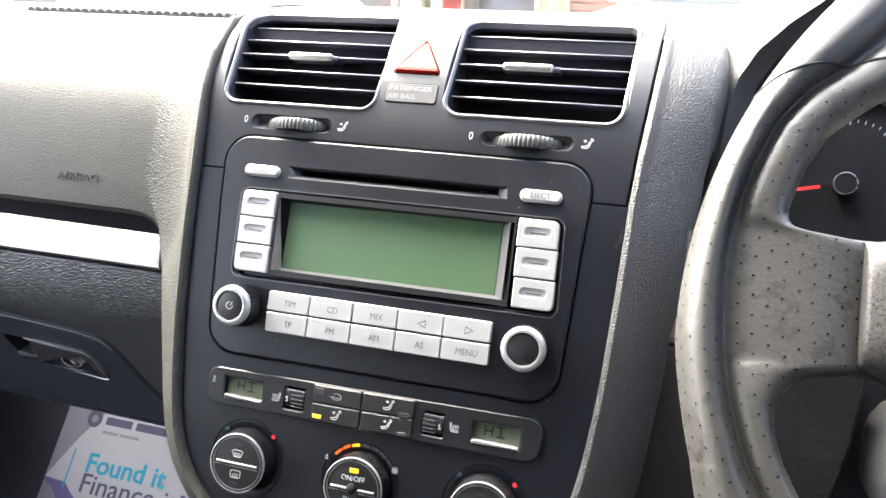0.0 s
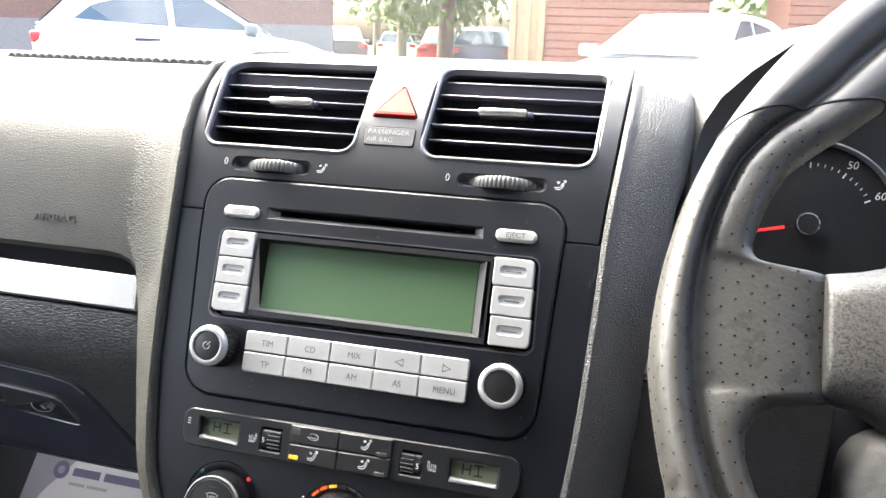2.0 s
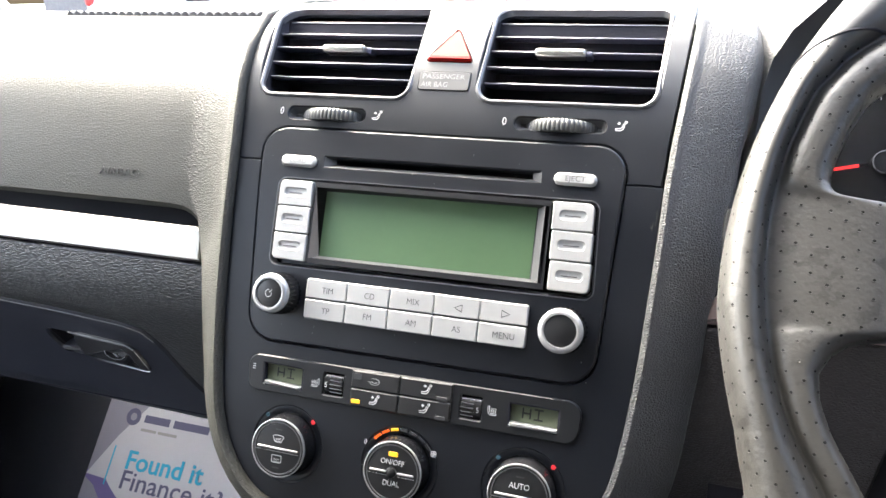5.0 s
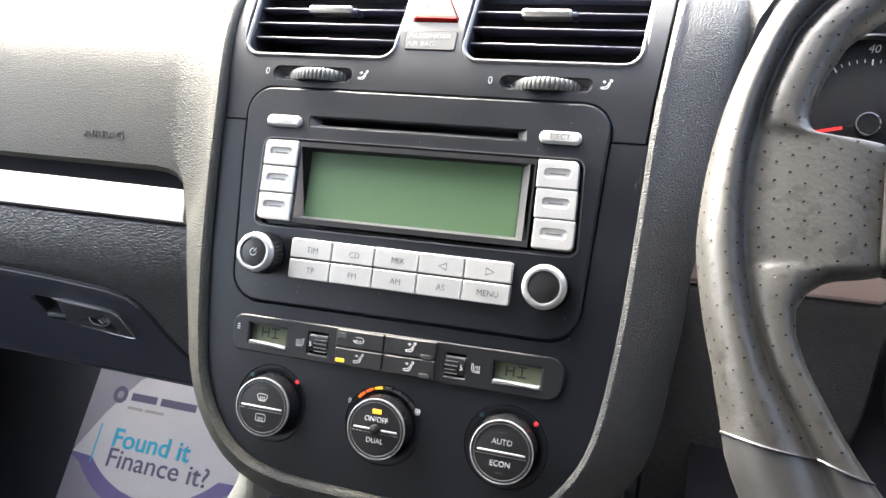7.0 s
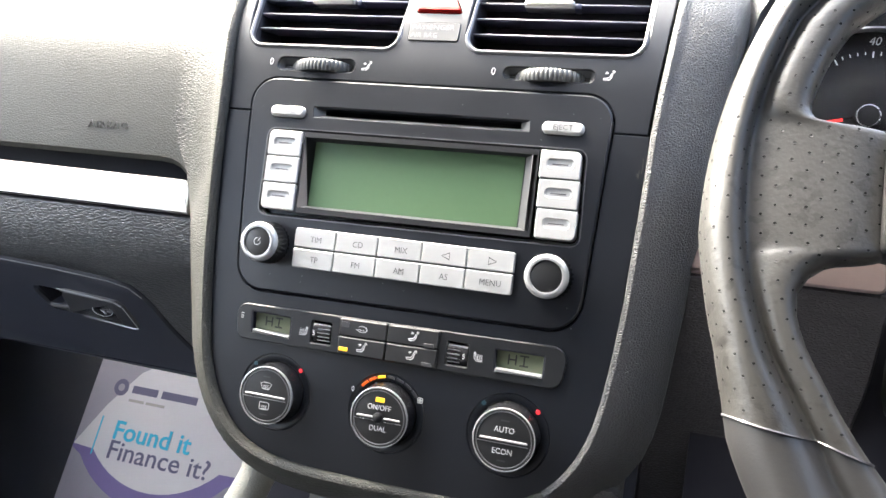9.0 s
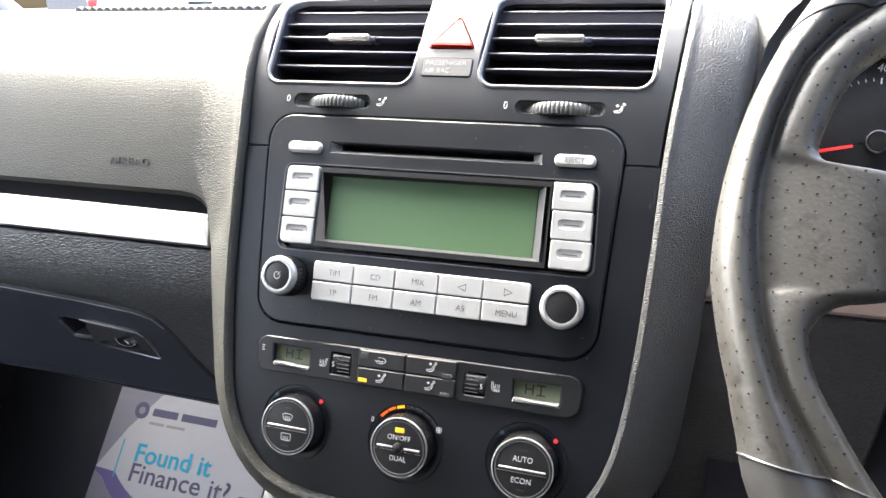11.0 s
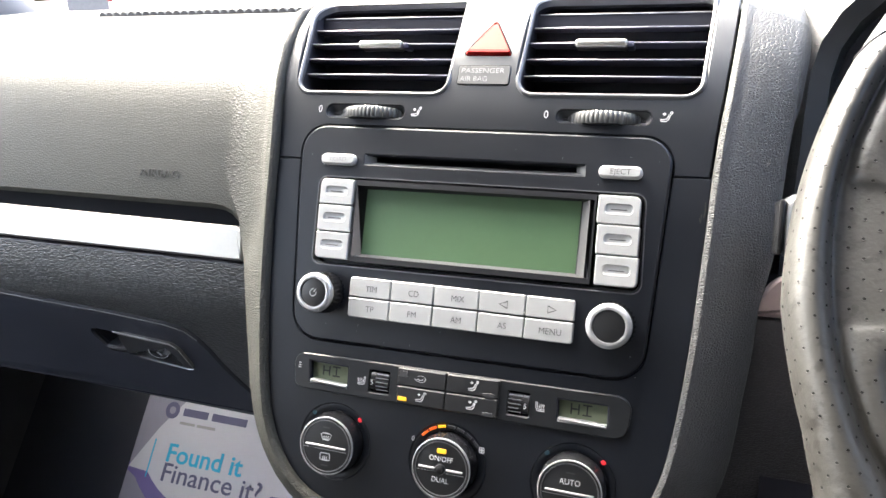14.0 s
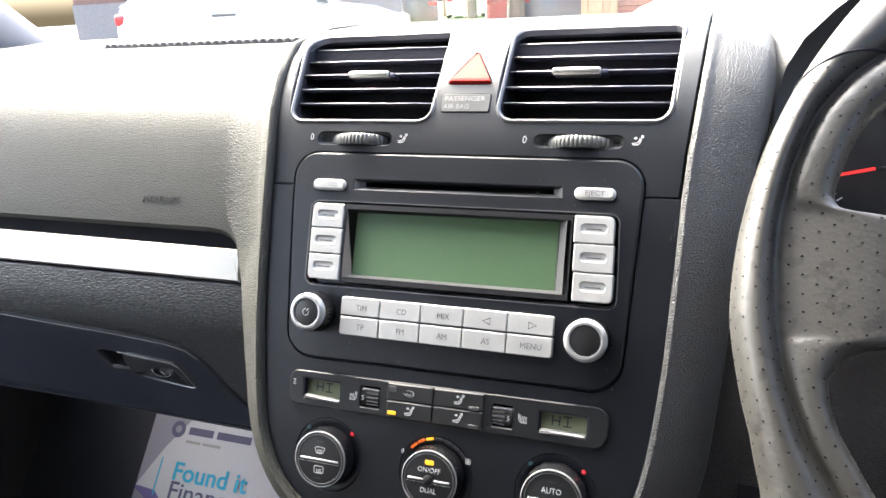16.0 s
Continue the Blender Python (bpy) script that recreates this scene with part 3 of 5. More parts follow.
def lip(rim, section):
    """Sweeps a section (offset, height) along one side of the face."""
    bm = bmesh.new()
    rings = []
    for i, p in enumerate(rim):
        a, b = rim[max(i - 1, 0)], rim[min(i + 1, len(rim) - 1)]
        t = Vector((b[0] - a[0], b[1] - a[1])).normalized()
        n = Vector((t.y, -t.x))
        if n.dot(Vector((p[0], min(0.0, p[1] + 0.12)))) < 0:
            n = -n
        rings.append([on_face(p[0] + n.x * o, p[1] + n.y * o, h) for o, h in section(p[1], p[0])])
    skirt(bm, rings, closed=False)
    return bm


def ease(t):
    t = min(1.0, max(0.0, t))
    return t * t * (3 - 2 * t)


LIP_EDGE = [(-0.19, 0.0170, 0.0065), (-0.145, 0.0180, 0.0095), (-0.10, 0.0215, 0.0128), (-0.05, 0.0270, 0.0145), (-0.02, 0.0305, 0.0130), (0.16, 0.0305, 0.0130)]
FLANK_EDGE = [(-0.18, 0.020, 0.026), (-0.133, 0.0275, 0.026), (-0.088, 0.0262, 0.0215), (-0.0657, 0.0268, 0.020), (-0.0496, 0.0265, 0.0190), (-0.0335, 0.0275, 0.0188), (-0.017, 0.0305, 0.0195), (0.02, 0.0306, 0.0180), (0.039, 0.0302, 0.0165), (0.057, 0.0290, 0.0132), (0.0775, 0.0284, 0.0090), (0.10, 0.0290, 0.0085), (0.15, 0.0300, 0.0100)]


def left_section(z, x):
    """A rounded lip: above the silver strip it runs down into the passenger's pad in one hollow curve, below it ends in a straight side."""
    k = min(1.0, max(0.0, (0.15 - z) / 0.06))
    right = ease((x + 0.03) / 0.08)
    c = (0.0038 * k + 0.0008) * (1 - 0.6 * right)
    p = ease((z + 0.031) / 0.014)
    lean, deep = math.hypot(1, face_slope(z)), 0.02
    for _ in range(6):
        deep = max(0.006, min(0.045, (pad_y(z - deep * face_slope(z) / lean) - face_y(z)) * lean))
    zs, ws, hs = zip(*LIP_EDGE)
    wide, drop = float(np.interp(z, zs, ws)), float(np.interp(z, zs, hs))
    far = min(0.054, max(0.030, 0.026 + 1.1 * deep), 0.035 + 0.85 * max(0.0, z + 0.018))
    rows = [(0.0003, -0.010), (0.0002, 0.0), (0.0004, c * 0.45), (0.0010, c * 0.74), (0.0019, c * 0.92), (0.0032, c)]
    for u in (0.05, 0.11, 0.18, 0.26, 0.34, 0.42, 0.50, 0.58, 0.66, 0.74, 0.81, 0.88, 0.94, 1.0):
        high = (0.0032 + (far - 0.0032) * (u + 1.3 * max(0.0, u - 0.68) ** 2), c - (c + deep + 0.0002) * u * (1.92 - 0.92 * u) * (0.55 + 0.45 * min(1.0, u / 0.25)))
        low = (0.0032 + (wide - 0.0032) * u, c - (c + drop) * (0.55 * u + 0.45 * u * u))
        rows.append((low[0] + (high[0] - low[0]) * p, low[1] + (high[1] - low[1]) * p))
    for (oh, hh), (ol, hl) in zip(((0.0003, 0.0020), (0.0008, 0.006), (0.0014, 0.03), (0.002, 0.05)), ((0.0009, 0.0012), (0.0014, 0.0035), (0.0016, 0.03), (0.0018, 0.06))):
        rows.append((wide + ol + (1.13 * far + oh - wide - ol) * p, -(drop + hl) - (deep + hh - drop - hl) * p))
    return rows


def right_section(z, x):
    """A narrow rolled edge, then a broad nearly flat side that turns a tight corner."""
    k = min(1.0, max(0.0, (0.15 - z) / 0.06))
    zs, ws, hs = zip(*FLANK_EDGE)
    wide, drop = float(np.interp(z, zs, ws)), float(np.interp(z, zs, hs))
    high = ease((z - 0.03) / 0.05)
    rows = [(0.0003, -0.010), (0.0003, 0.0), (0.0007, 0.0011), (0.0016, 0.0017), (0.0029, 0.0018 * k + 0.0002), (0.0042, 0.0013 * k), (0.0052, 0.0002)]
    rows += [(0.0052 + (wide - 0.0052) * u, -drop * (0.62 * u + 0.38 * u * u)) for u in (0.12, 0.25, 0.38, 0.5, 0.62, 0.74, 0.86, 0.95)]
    soft = ease((z - 0.035) / 0.05)
    tight = ((0.0004, 0.0007), (0.0015, 0.0024), (0.0021, 0.0055), (0.0026, 0.02), (0.003, 0.06 - 0.025 * high))
    easy = ((0.0008, 0.0008), (0.0026, 0.0030), (0.0044, 0.0070), (0.0056, 0.0160), (0.0064, 0.034))
    return rows + [(wide + a + (c - a) * soft, -drop - b - (d - b) * soft) for (a, b), (c, d) in zip(tight, easy)]


surround = thing("centre_console", "matt black centre console in a padded grey leather-grained surround", "centre console")
# the lip wears the darker copy of the pad's skin, evening their brightness
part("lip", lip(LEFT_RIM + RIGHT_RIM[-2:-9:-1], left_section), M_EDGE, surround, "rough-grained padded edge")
part("flank", lip(RIGHT_RIM[:-7], right_section), M_SKIN_DARK, surround, "dark grained side of the console")

# ---- centre face: upper vent panel and lower panel ----
GAP = 0.0007
RADIO = rounded([(-0.0995, 0.0305), (-0.0930, -0.0845), (0.0905, -0.0838), (0.0965, 0.0298)], [0.0135, 0.0150, 0.0150, 0.0135], 8)
radio_hole = offset(RADIO, 0.0016)
CLIMATE = rounded([(-0.0905, -0.0928), (-0.0885, -0.1118), (0.0865, -0.1118), (0.0885, -0.0915)], [0.006, 0.005, 0.007, 0.007], 6)
VENT_L = rounded([(-0.1165, 0.1105), (-0.1075, 0.0490), (-0.0185, 0.0490), (-0.0225, 0.1112)], [0.012, 0.009, 0.009, 0.003], 8)
VENT_R = rounded([(0.0165, 0.1105), (0.0170, 0.0496), (0.1065, 0.0498), (0.1100, 0.1102)], [0.009, 0.009, 0.009, 0.006], 8)
VENT_L, VENT_R = offset(VENT_L, 0.0011), offset(VENT_R, 0.0011)
HAZARD = rounded([(-0.0008, 0.0940), (-0.0150, 0.0710), (0.0132, 0.0708)], 0.0016, 5)
LABEL = box2(-0.0152, 0.0545, 0.0132, 0.0657, 0.0018)
SLOT_L, SLOT_R = box2(-0.0882, 0.0352, -0.0412, 0.0436, 0.0041), box2(0.0388, 0.0357, 0.0850, 0.0434, 0.0037)
SEAM = 0.0122


def rim_at(z):
    return float(np.interp(-z, [-h[0] for h in HALF], [h[1] for h in HALF]))


upper_loop = [(-rim_at(z), z) for z in (0.148, 0.135, 0.12, 0.105, 0.09, 0.075, 0.055, 0.035, SEAM + GAP)] + [(-0.1000, SEAM + GAP)]
arch = [p for p in radio_hole if p[1] > SEAM + GAP + 0.0006]
arch = sorted(arch, key=lambda p: math.atan2(p[1] - 0.0, p[0]), reverse=True)
upper_loop += arch + [(0.0972, SEAM + GAP)] + [(rim_at(z) - 0.0013, z) for z in (SEAM + GAP, 0.035, 0.055, 0.075, 0.09, 0.105, 0.12, 0.135, 0.148)]
upper = part("vent_panel", panel(upper_loop, [VENT_L, VENT_R, HAZARD, LABEL, SLOT_L, SLOT_R], on_face, 0.006, 0.006, 0.0007), M_FACE, surround, "matt black upper panel")
lower_loop = [(-rim_at(SEAM), SEAM - GAP)] + [(-w, z) for z, w in HALF if z < SEAM - 0.005] + [(w, z) for z, w in HALF[::-1][1:] if z < SEAM - 0.005] + [(rim_at(SEAM), SEAM - GAP), (0.0971, SEAM - GAP)]
under = [p for p in radio_hole if p[1] < SEAM - GAP - 0.0006]
under = sorted(under, key=lambda p: math.atan2(p[1] - 0.06, p[0]), reverse=True)
lower_loop += under + [(-0.1000, SEAM - GAP)]
KNOBS = [(-0.0630, -0.1378), (0.0003, -0.1382), (0.0636, -0.1376)]
lower = part("control_surround", panel(lower_loop, [CLIMATE] + [circle2(x, z, 0.0207) for x, z in KNOBS], on_face, 0.007, 0.006, 0.0007), M_FACE, surround, "matt black lower panel")
# scuffed bright patch on the panel's right edge
part("scuff", strokes([[(0.1118, 0.0012), (0.1120, -0.003), (0.1116, -0.0060)], [(0.1106, -0.0045), (0.1104, -0.0085)], [(0.1098, -0.0060), (0.1100, -0.0078)]], 0.00035, Matrix(((1, 0, 0, 0), (0, 0, -1, 0.0052), (0, 1, 0, 0), (0, 0, 0, 1)))), M_SKIN, lower)
part("backing", block(-0.118, 0.045, -0.185, 0.118, 0.05, 0.10), M_VOID, surround)


def air_vent(loop, left_x, right_x, tab_x, group="air vents"):
    v = thing("air_vent", "black slatted air vent in a satin silver frame", "air vent", group)
    inner = offset(loop, -0.0027)
    part("frame", band(offset(loop, -0.0002), inner, on_face, -0.0035, 0.0010, 0.0010), M_VENT_FRAME, v, "satin silver frame")
    bm = bmesh.new()
    deep = [(p[0] * 0.98 + np.mean(loop, 0)[0] * 0.02, p[1]) for p in inner]
    vs = skirt(bm, [[on_face(*p, -0.002) for p in inner], [(p[0], face_y(0.08) + 0.055, p[1] - 0.004) for p in deep]])
    bm.faces.new(vs[-1])
    part("housing", bm, M_VOID, v)
    for k, z in enumerate((0.1036, 0.0932, 0.0829, 0.0728, 0.0628)):
        xs = [x for x in np.linspace(-0.14, 0.14, 561) if inside([(x, z)], inner)[0]]
        x0, x1 = xs[0], xs[-1]
        bm = bmesh.new()
        c = on_face(0, z, -0.0052)
        sec = [(0.0, 0.0003), (0.0, -0.0005), (0.004, -0.0012), (0.022, -0.0008), (0.022, 0.0004), (0.004, 0.0006)]
        vs = skirt(bm, [[(x, c[1] + y + 0.0004, c[2] + h + y * 0.12) for y, h in sec] for x in (x0, x1)])
        bm.faces.new(vs[0])
        bm.faces.new(vs[1])
        slat = part("slat", bm, M_SLAT, v)
        part("slat_edge", block(x0 + 0.0004, c[1] - 0.0004, c[2] - 0.00028, x1 - 0.0004, c[1] + 0.0003, c[2] + 0.00028, 0.0002, 1), M_SLAT_TIP, slat)
    for x in np.linspace(left_x + 0.012, right_x - 0.012, 5):
        bm = block(x - 0.0006, face_y(0.08) + 0.028, 0.047, x + 0.0006, face_y(0.08) + 0.045, 0.100)
        part("rear_vane", bm, M_SLAT, v)
    c = on_face(tab_x, 0.0824, -0.0055)
    bm = block(c[0] - 0.0132, c[1] - 0.0035, c[2] - 0.0022, c[0] + 0.0132, c[1] + 0.006, c[2] + 0.0022, 0.0018, 4)
    tab = part("direction_tab", bm, M_SILVER, v, "silver direction tab")
    part("tab_clip", block(c[0] + 0.0125, c[1] - 0.001, c[2] - 0.0018, c[0] + 0.0165, c[1] + 0.008, c[2] + 0.0014, 0.001), M_SLAT, tab)
    return v


def thumbwheel(slot, cx, cz):
    w = thing("vent_thumbwheel", "black ribbed thumbwheel in a dished slot", "thumbwheel", "vent thumbwheels")
    bm = bmesh.new()
    vs = skirt(bm, [[on_face(*p, 0.0) for p in offset(slot, -0.0002)], [on_face(*p, -0.0016) for p in offset(slot, -0.0008)], [on_face(*p, -0.0045) for p in offset(slot, -0.0028)]])
    bm.faces.new(vs[-1])
    part("slot", bm, M_BEZEL, w)
    m = Matrix.Translation(on_face(cx, cz + 0.0010, -0.0198)) @ pose(0, 0, 0, -5, 0, 0)
    part("wheel", lathe([(0.0180, -0.0033), (0.0228, -0.0030), (0.0235, -0.0016), (0.0235, 0.0020), (0.0226, 0.0032), (0.0180, 0.0035)], m, ribs=62, deep=0.00042, rib_rows=(1, 2, 3, 4), caps=True, low=(3,)), M_WHEEL_RIB, w)
    part("index_mark", block(cx + 0.0150, on_face(cx, cz, 0.0012)[1] + 0.0035, cz - 0.0022, cx + 0.0158, on_face(cx, cz, 0.0012)[1] + 0.007, cz + 0.0020), M_LABEL, w)
    return w


air_vent(VENT_L, -0.1086, -0.0240, -0.0665)
air_vent(VENT_R, 0.0184, 0.1052, 0.0556)
thumbwheel(SLOT_L, -0.0627, 0.0392)
thumbwheel(SLOT_R, 0.0622, 0.0394)
PIN = 0.00031


def seat_figure(m, arrow=(0, 0)):
    """A small seated outline with an arrow."""
    body = [[(-0.0026, -0.0014), (-0.0022, -0.0021), (0.0002, -0.0021), (0.0012, -0.0012), (0.0018, 0.0010), (0.0012, 0.0013), (0.0006, -0.0004), (-0.0002, -0.0011), (-0.0026, -0.0014)], arc(0.0022, 0.0021, 0.00055, 0, 360, 8)]
    ax, ay = arrow
    body += [[(ax - 0.0006, ay), (ax + 0.0006, ay)], [(ax, ay + 0.0006), (ax + 0.0009, ay), (ax, ay - 0.0006)]]
    return strokes(body, PIN * 1.4, m)


for x, z in ((-0.0914, 0.0399), (0.0341, 0.0399)):
    writing("zero_mark", "0", 0.0040, face_frame(x, z, 0.0002), M_WHITE, upper, 0.85)
for x, z in ((-0.0349, 0.0396), (0.0912, 0.0402)):
    part("seat_symbol", seat_figure(face_frame(x, z, 0.0002), (-0.0012, 0.0014)), M_WHITE, upper)

hazard = thing("hazard_switch", "triangular pale red hazard warning switch", "switch")
part("triangle", slab(offset(HAZARD, -0.0008), on_face, -0.004, 0.0006, 0.0003), M_RED, hazard)
part("lens", slab(offset(HAZARD, -0.0023), on_face, 0.0002, 0.0010, 0.0003), M_HAZARD, hazard, "pale pinkish switch face")
part("red_bar", slab(rounded([(-0.0128, 0.0722), (0.0112, 0.0720), (0.0103, 0.0740), (-0.0116, 0.0742)], 0.0009), on_face, 0.0005, 0.0017, 0.0003), M_RED, hazard, "deep red lower edge")
indicator = thing("airbag_indicator", "grey airbag warning indicator with white lettering", "indicator")
part("tile", slab(offset(LABEL, -0.0004), on_face, -0.004, 0.0006, 0.0004), M_LABEL, indicator)
writing("lettering", "PASSENGER", 0.0029, face_frame(-0.0134, 0.0623, 0.00068), M_FAINT, indicator, 1.08, 0.00006, "LEFT")
writing("lettering", "AIR BAG", 0.0029, face_frame(-0.0134, 0.0578, 0.00068), M_FAINT, indicator, 0.95, 0.00006, "LEFT")

# ---- radio ----
radio = thing("car_radio", "black car radio with silver keys and green display", "radio")
WINDOW = rounded([(-0.0858, 0.0032), (-0.0858, -0.0447), (0.0874, -0.0440), (0.0860, 0.0032)], 0.005, 6)
CD = [(-0.0611, 0.0162), (-0.0607, 0.0099), (0.0566, 0.0099), (0.0562, 0.0160)]
LOAD, EJECT = box2(-0.0856, 0.0091, -0.0650, 0.0152, 0.003), box2(0.0627, 0.0096, 0.0832, 0.0157, 0.003)
plate = part("faceplate", panel(offset(RADIO, -0.0007), [WINDOW, CD, offset(LOAD, 0.0004), offset(EJECT, 0.0004)], on_face, 0.010, 0.006, 0.0010, 0.0012), M_PLATE, radio)
rng = random.Random(11)
bm = bmesh.new()
for k in range(22):
    x, z, r = rng.uniform(-0.095, 0.095), rng.choice((rng.uniform(0.005, 0.028), rng.uniform(-0.083, -0.072))), rng.uniform(0.00012, 0.00030)
    bm.faces.new([bm.verts.new(face_frame(x, z, 0.0013) @ Vector((r * math.cos(q) * rng.uniform(0.6, 1.6), r * math.sin(q), 0))) for q in (0, 1.2, 2.5, 3.8, 5.0)])
tagged(part("dust", bm, M_FAINT, plate, "pale specks of dust"), kind="stuff")
bm = bmesh.new()
CD_IN = [(-0.0555, 0.0158), (-0.0550, 0.0124), (0.0515, 0.0124), (0.0512, 0.0156)]
skirt(bm, [[on_face(*p, 0.0010) for p in CD], [on_face(*p, -0.003) for p in CD_IN]])
part("disc_slot", bm, M_BEZEL, radio, "sloping grey disc slot surround")
bm = bmesh.new()
vs = skirt(bm, [[on_face(*p, -0.0029) for p in CD_IN], [on_face(*p, -0.020) for p in CD_IN]])
bm.faces.new(vs[-1])
part("disc_slot_throat", bm, M_VOID, radio)


def key(name, loop, top, mat=M_KEY, bevel=0.0005, dish=None):
    if dish:
        loop = offset(loop, -bevel)
        bm = panel(loop, [dish], on_face, 0.006, 0.008, bevel, top)
        vs = skirt(bm, [[on_face(*p, top - 0.0002) for p in offset(dish, 0.0003)], [on_face(*p, top - 0.0009) for p in offset(dish, -0.0014)]])
        bm.faces.new(vs[-1])
        return part(name, bm, mat, radio)
    return part(name, slab(loop, on_face, -0.003, top, bevel), mat, radio)


k = key("load_key", LOAD, 0.0034, bevel=0.0012)
writing("lettering", "LOAD", 0.0024, face_frame(-0.0750, 0.0120, 0.0035), M_FAINT, k, 1.05, 0.00004)
k = key("eject_key", EJECT, 0.0034, bevel=0.0012)
writing("lettering", "EJECT", 0.0027, face_frame(0.0730, 0.0126, 0.0035), M_GREY_PRINT, k, 1.0, 0.00005)
bm = bmesh.new()
skirt(bm, [[on_face(*p, -0.002) for p in offset(WINDOW, 0.0002)], [on_face(*p, 0.0015) for p in offset(WINDOW, 0.0002)], [on_face(*p, 0.0015) for p in offset(WINDOW, -0.0003)], [on_face(*p, -0.0025) for p in offset(WINDOW, -0.0017)]])
part("silver_surround", bm, M_VENT_FRAME, radio, "satin silver window surround")
part("window_bed", slab(offset(WINDOW, -0.0010), on_face, -0.006, -0.0045, 0.0002), M_GLOSS, radio)
for x0, x1, sgn in ((-0.0835, -0.0640, -1), (0.0641, 0.0838, 1)):
    for i, (z1, z0) in enumerate(((0.0014, -0.0120), (-0.0125, -0.0264), (-0.0269, -0.0410))):
        lean = 0.0006 * i * sgn * (1 if sgn > 0 else 0)
        corner = [(x0 + lean, z0), (x1 + lean, z0), (x1 + lean, z1), (x0 + lean, z1)]
        rad = [0.0008] * 4
        if i == 0:
            rad[3 if sgn < 0 else 2] = 0.003
        if i == 2:
            rad[0 if sgn < 0 else 1] = 0.003
        cx, cz = (x0 + x1) / 2 + lean, (z0 + z1) / 2 + 0.0006
        dimple = box2(cx - 0.0066, cz - 0.0026, cx + 0.0066, cz + 0.0024, 0.0022)
        k = key("menu_key", rounded(corner, rad), 0.0034, dish=dimple)
        part("line_mark", strokes([[(-0.0038, 0), (0.0038, 0)]], 0.0005, face_frame(cx, cz - 0.0004, 0.0027)), M_GREY_PRINT, k)
DISP = [(-0.0632, 0.0016), (-0.0632, -0.0415), (0.0632, -0.0412), (0.0632, 0.0016)]
bm = bmesh.new()
skirt(bm, [[on_face(*p, 0.0022) for p in ccw(DISP)], [on_face(*p, 0.0022) for p in offset(DISP, -0.0028)], [on_face(*p, -0.0042) for p in [(-0.0592, -0.0378), (0.0550, -0.0370), (0.0552, -0.0015), (-0.0590, -0.0022)]]])
display = part("display_bezel", bm, M_BEZEL_DARK, radio, "deep black display bezel")
for a, b, wd in (((-0.0603, -0.0386), (0.0603, -0.0384), 1), ((0.0603, -0.0384), (0.0603, -0.0011), 1)):
    # lower and right slopes in a paler grey, the light on them painted in
    ia, ib = {(-0.0603, -0.0386): (-0.0590, -0.0372), (0.0603, -0.0384): (0.0562, -0.0368)}[a], {(0.0603, -0.0384): (0.0562, -0.0368), (0.0603, -0.0011): (0.0562, -0.0022)}[b]
    bm = bmesh.new()
    bm.faces.new([bm.verts.new(p) for p in (on_face(*a, 0.0023), on_face(*b, 0.0023), on_face(*ib, -0.0025), on_face(*ia, -0.0025))])
    part("bezel_slope", bm, M_BEZEL, display)
part("green_screen", slab([(-0.0605, -0.0392), (0.0570, -0.0385), (0.0572, -0.0002), (-0.0605, -0.0008)], on_face, -0.0050, -0.0040, 0.0001), M_LCD, display, "blank dim green liquid crystal screen")
COLS = [-0.0605, -0.0369, -0.0133, 0.0105, 0.0341, 0.0581]
TOPROW, LOWROW = ["TIM", "CD", "MIX", "<", ">"], ["TP", "FM", "AM", "AS", "MENU"]
for row, (z1, z0), names in ((0, (-0.0494, -0.0595), TOPROW), (1, (-0.0602, -0.0703), LOWROW)):
    for i, word in enumerate(names):
        x0, x1 = COLS[i] + 0.0002, COLS[i + 1] - 0.0002
        corner, rad = [(x0, z0), (x1, z0), (x1, z1), (x0, z1)], [0.0008] * 4
        if i == 0:
            rad[0 if row else 3] = 0.0016
        if i == 4:
            rad[1 if row else 2] = 0.0016
        k = key("function_key", rounded(corner, rad), 0.0040)
        m = face_frame((x0 + x1) / 2 + 0.001, (z0 + z1) / 2 - (0.0003 if row else 0.0006), 0.00412)
        if word in "<>":
            s = -1 if word == "<" else 1
            part("arrow_mark", strokes([[(s * 0.0021, 0), (-s * 0.0019, 0.0017), (-s * 0.0019, -0.0017), (s * 0.0021, 0)]], 0.0007, m), M_GREY_PRINT, k)
        else:
            writing("lettering", word, 0.0031, m, M_GREY_PRINT, k, 0.92, 0.00005)
for x, z, mark in ((-0.0754, -0.0592, True), (0.0752, -0.0590, False)):
    m = face_frame(x, z)
    kb = part("rotary_knob", lathe([(0.0114, -0.002), (0.0112, 0.003), (0.0108, 0.0120), (0.0103, 0.0128)], m, ribs=30, deep=0.0006, rib_rows=(0, 1, 2)), M_GLOSS, radio, "ribbed black rotary knob")
    part("chrome_ring", lathe([(0.0104, 0.0120), (0.0106, 0.0128), (0.0104, 0.0138), (0.0096, 0.0150), (0.0084, 0.0155), (0.0075, 0.0153), (0.0073, 0.0143)], m, 56), M_RING, kb)
    part("cap", lathe([(0.0074, 0.0133), (0.0074, 0.0145), (0.006, 0.0149), (0.0, 0.0152)], m, 40), M_BUTTON, kb)
    if mark:
        part("power_mark", strokes([arc(0, 0, 0.0018, 85, 375, 16), [(0.0004, 0.0003), (0.0017, 0.0021)]], 0.00032, m @ Matrix.Translation((0, 0, 0.0152))), M_WHITE, kb)

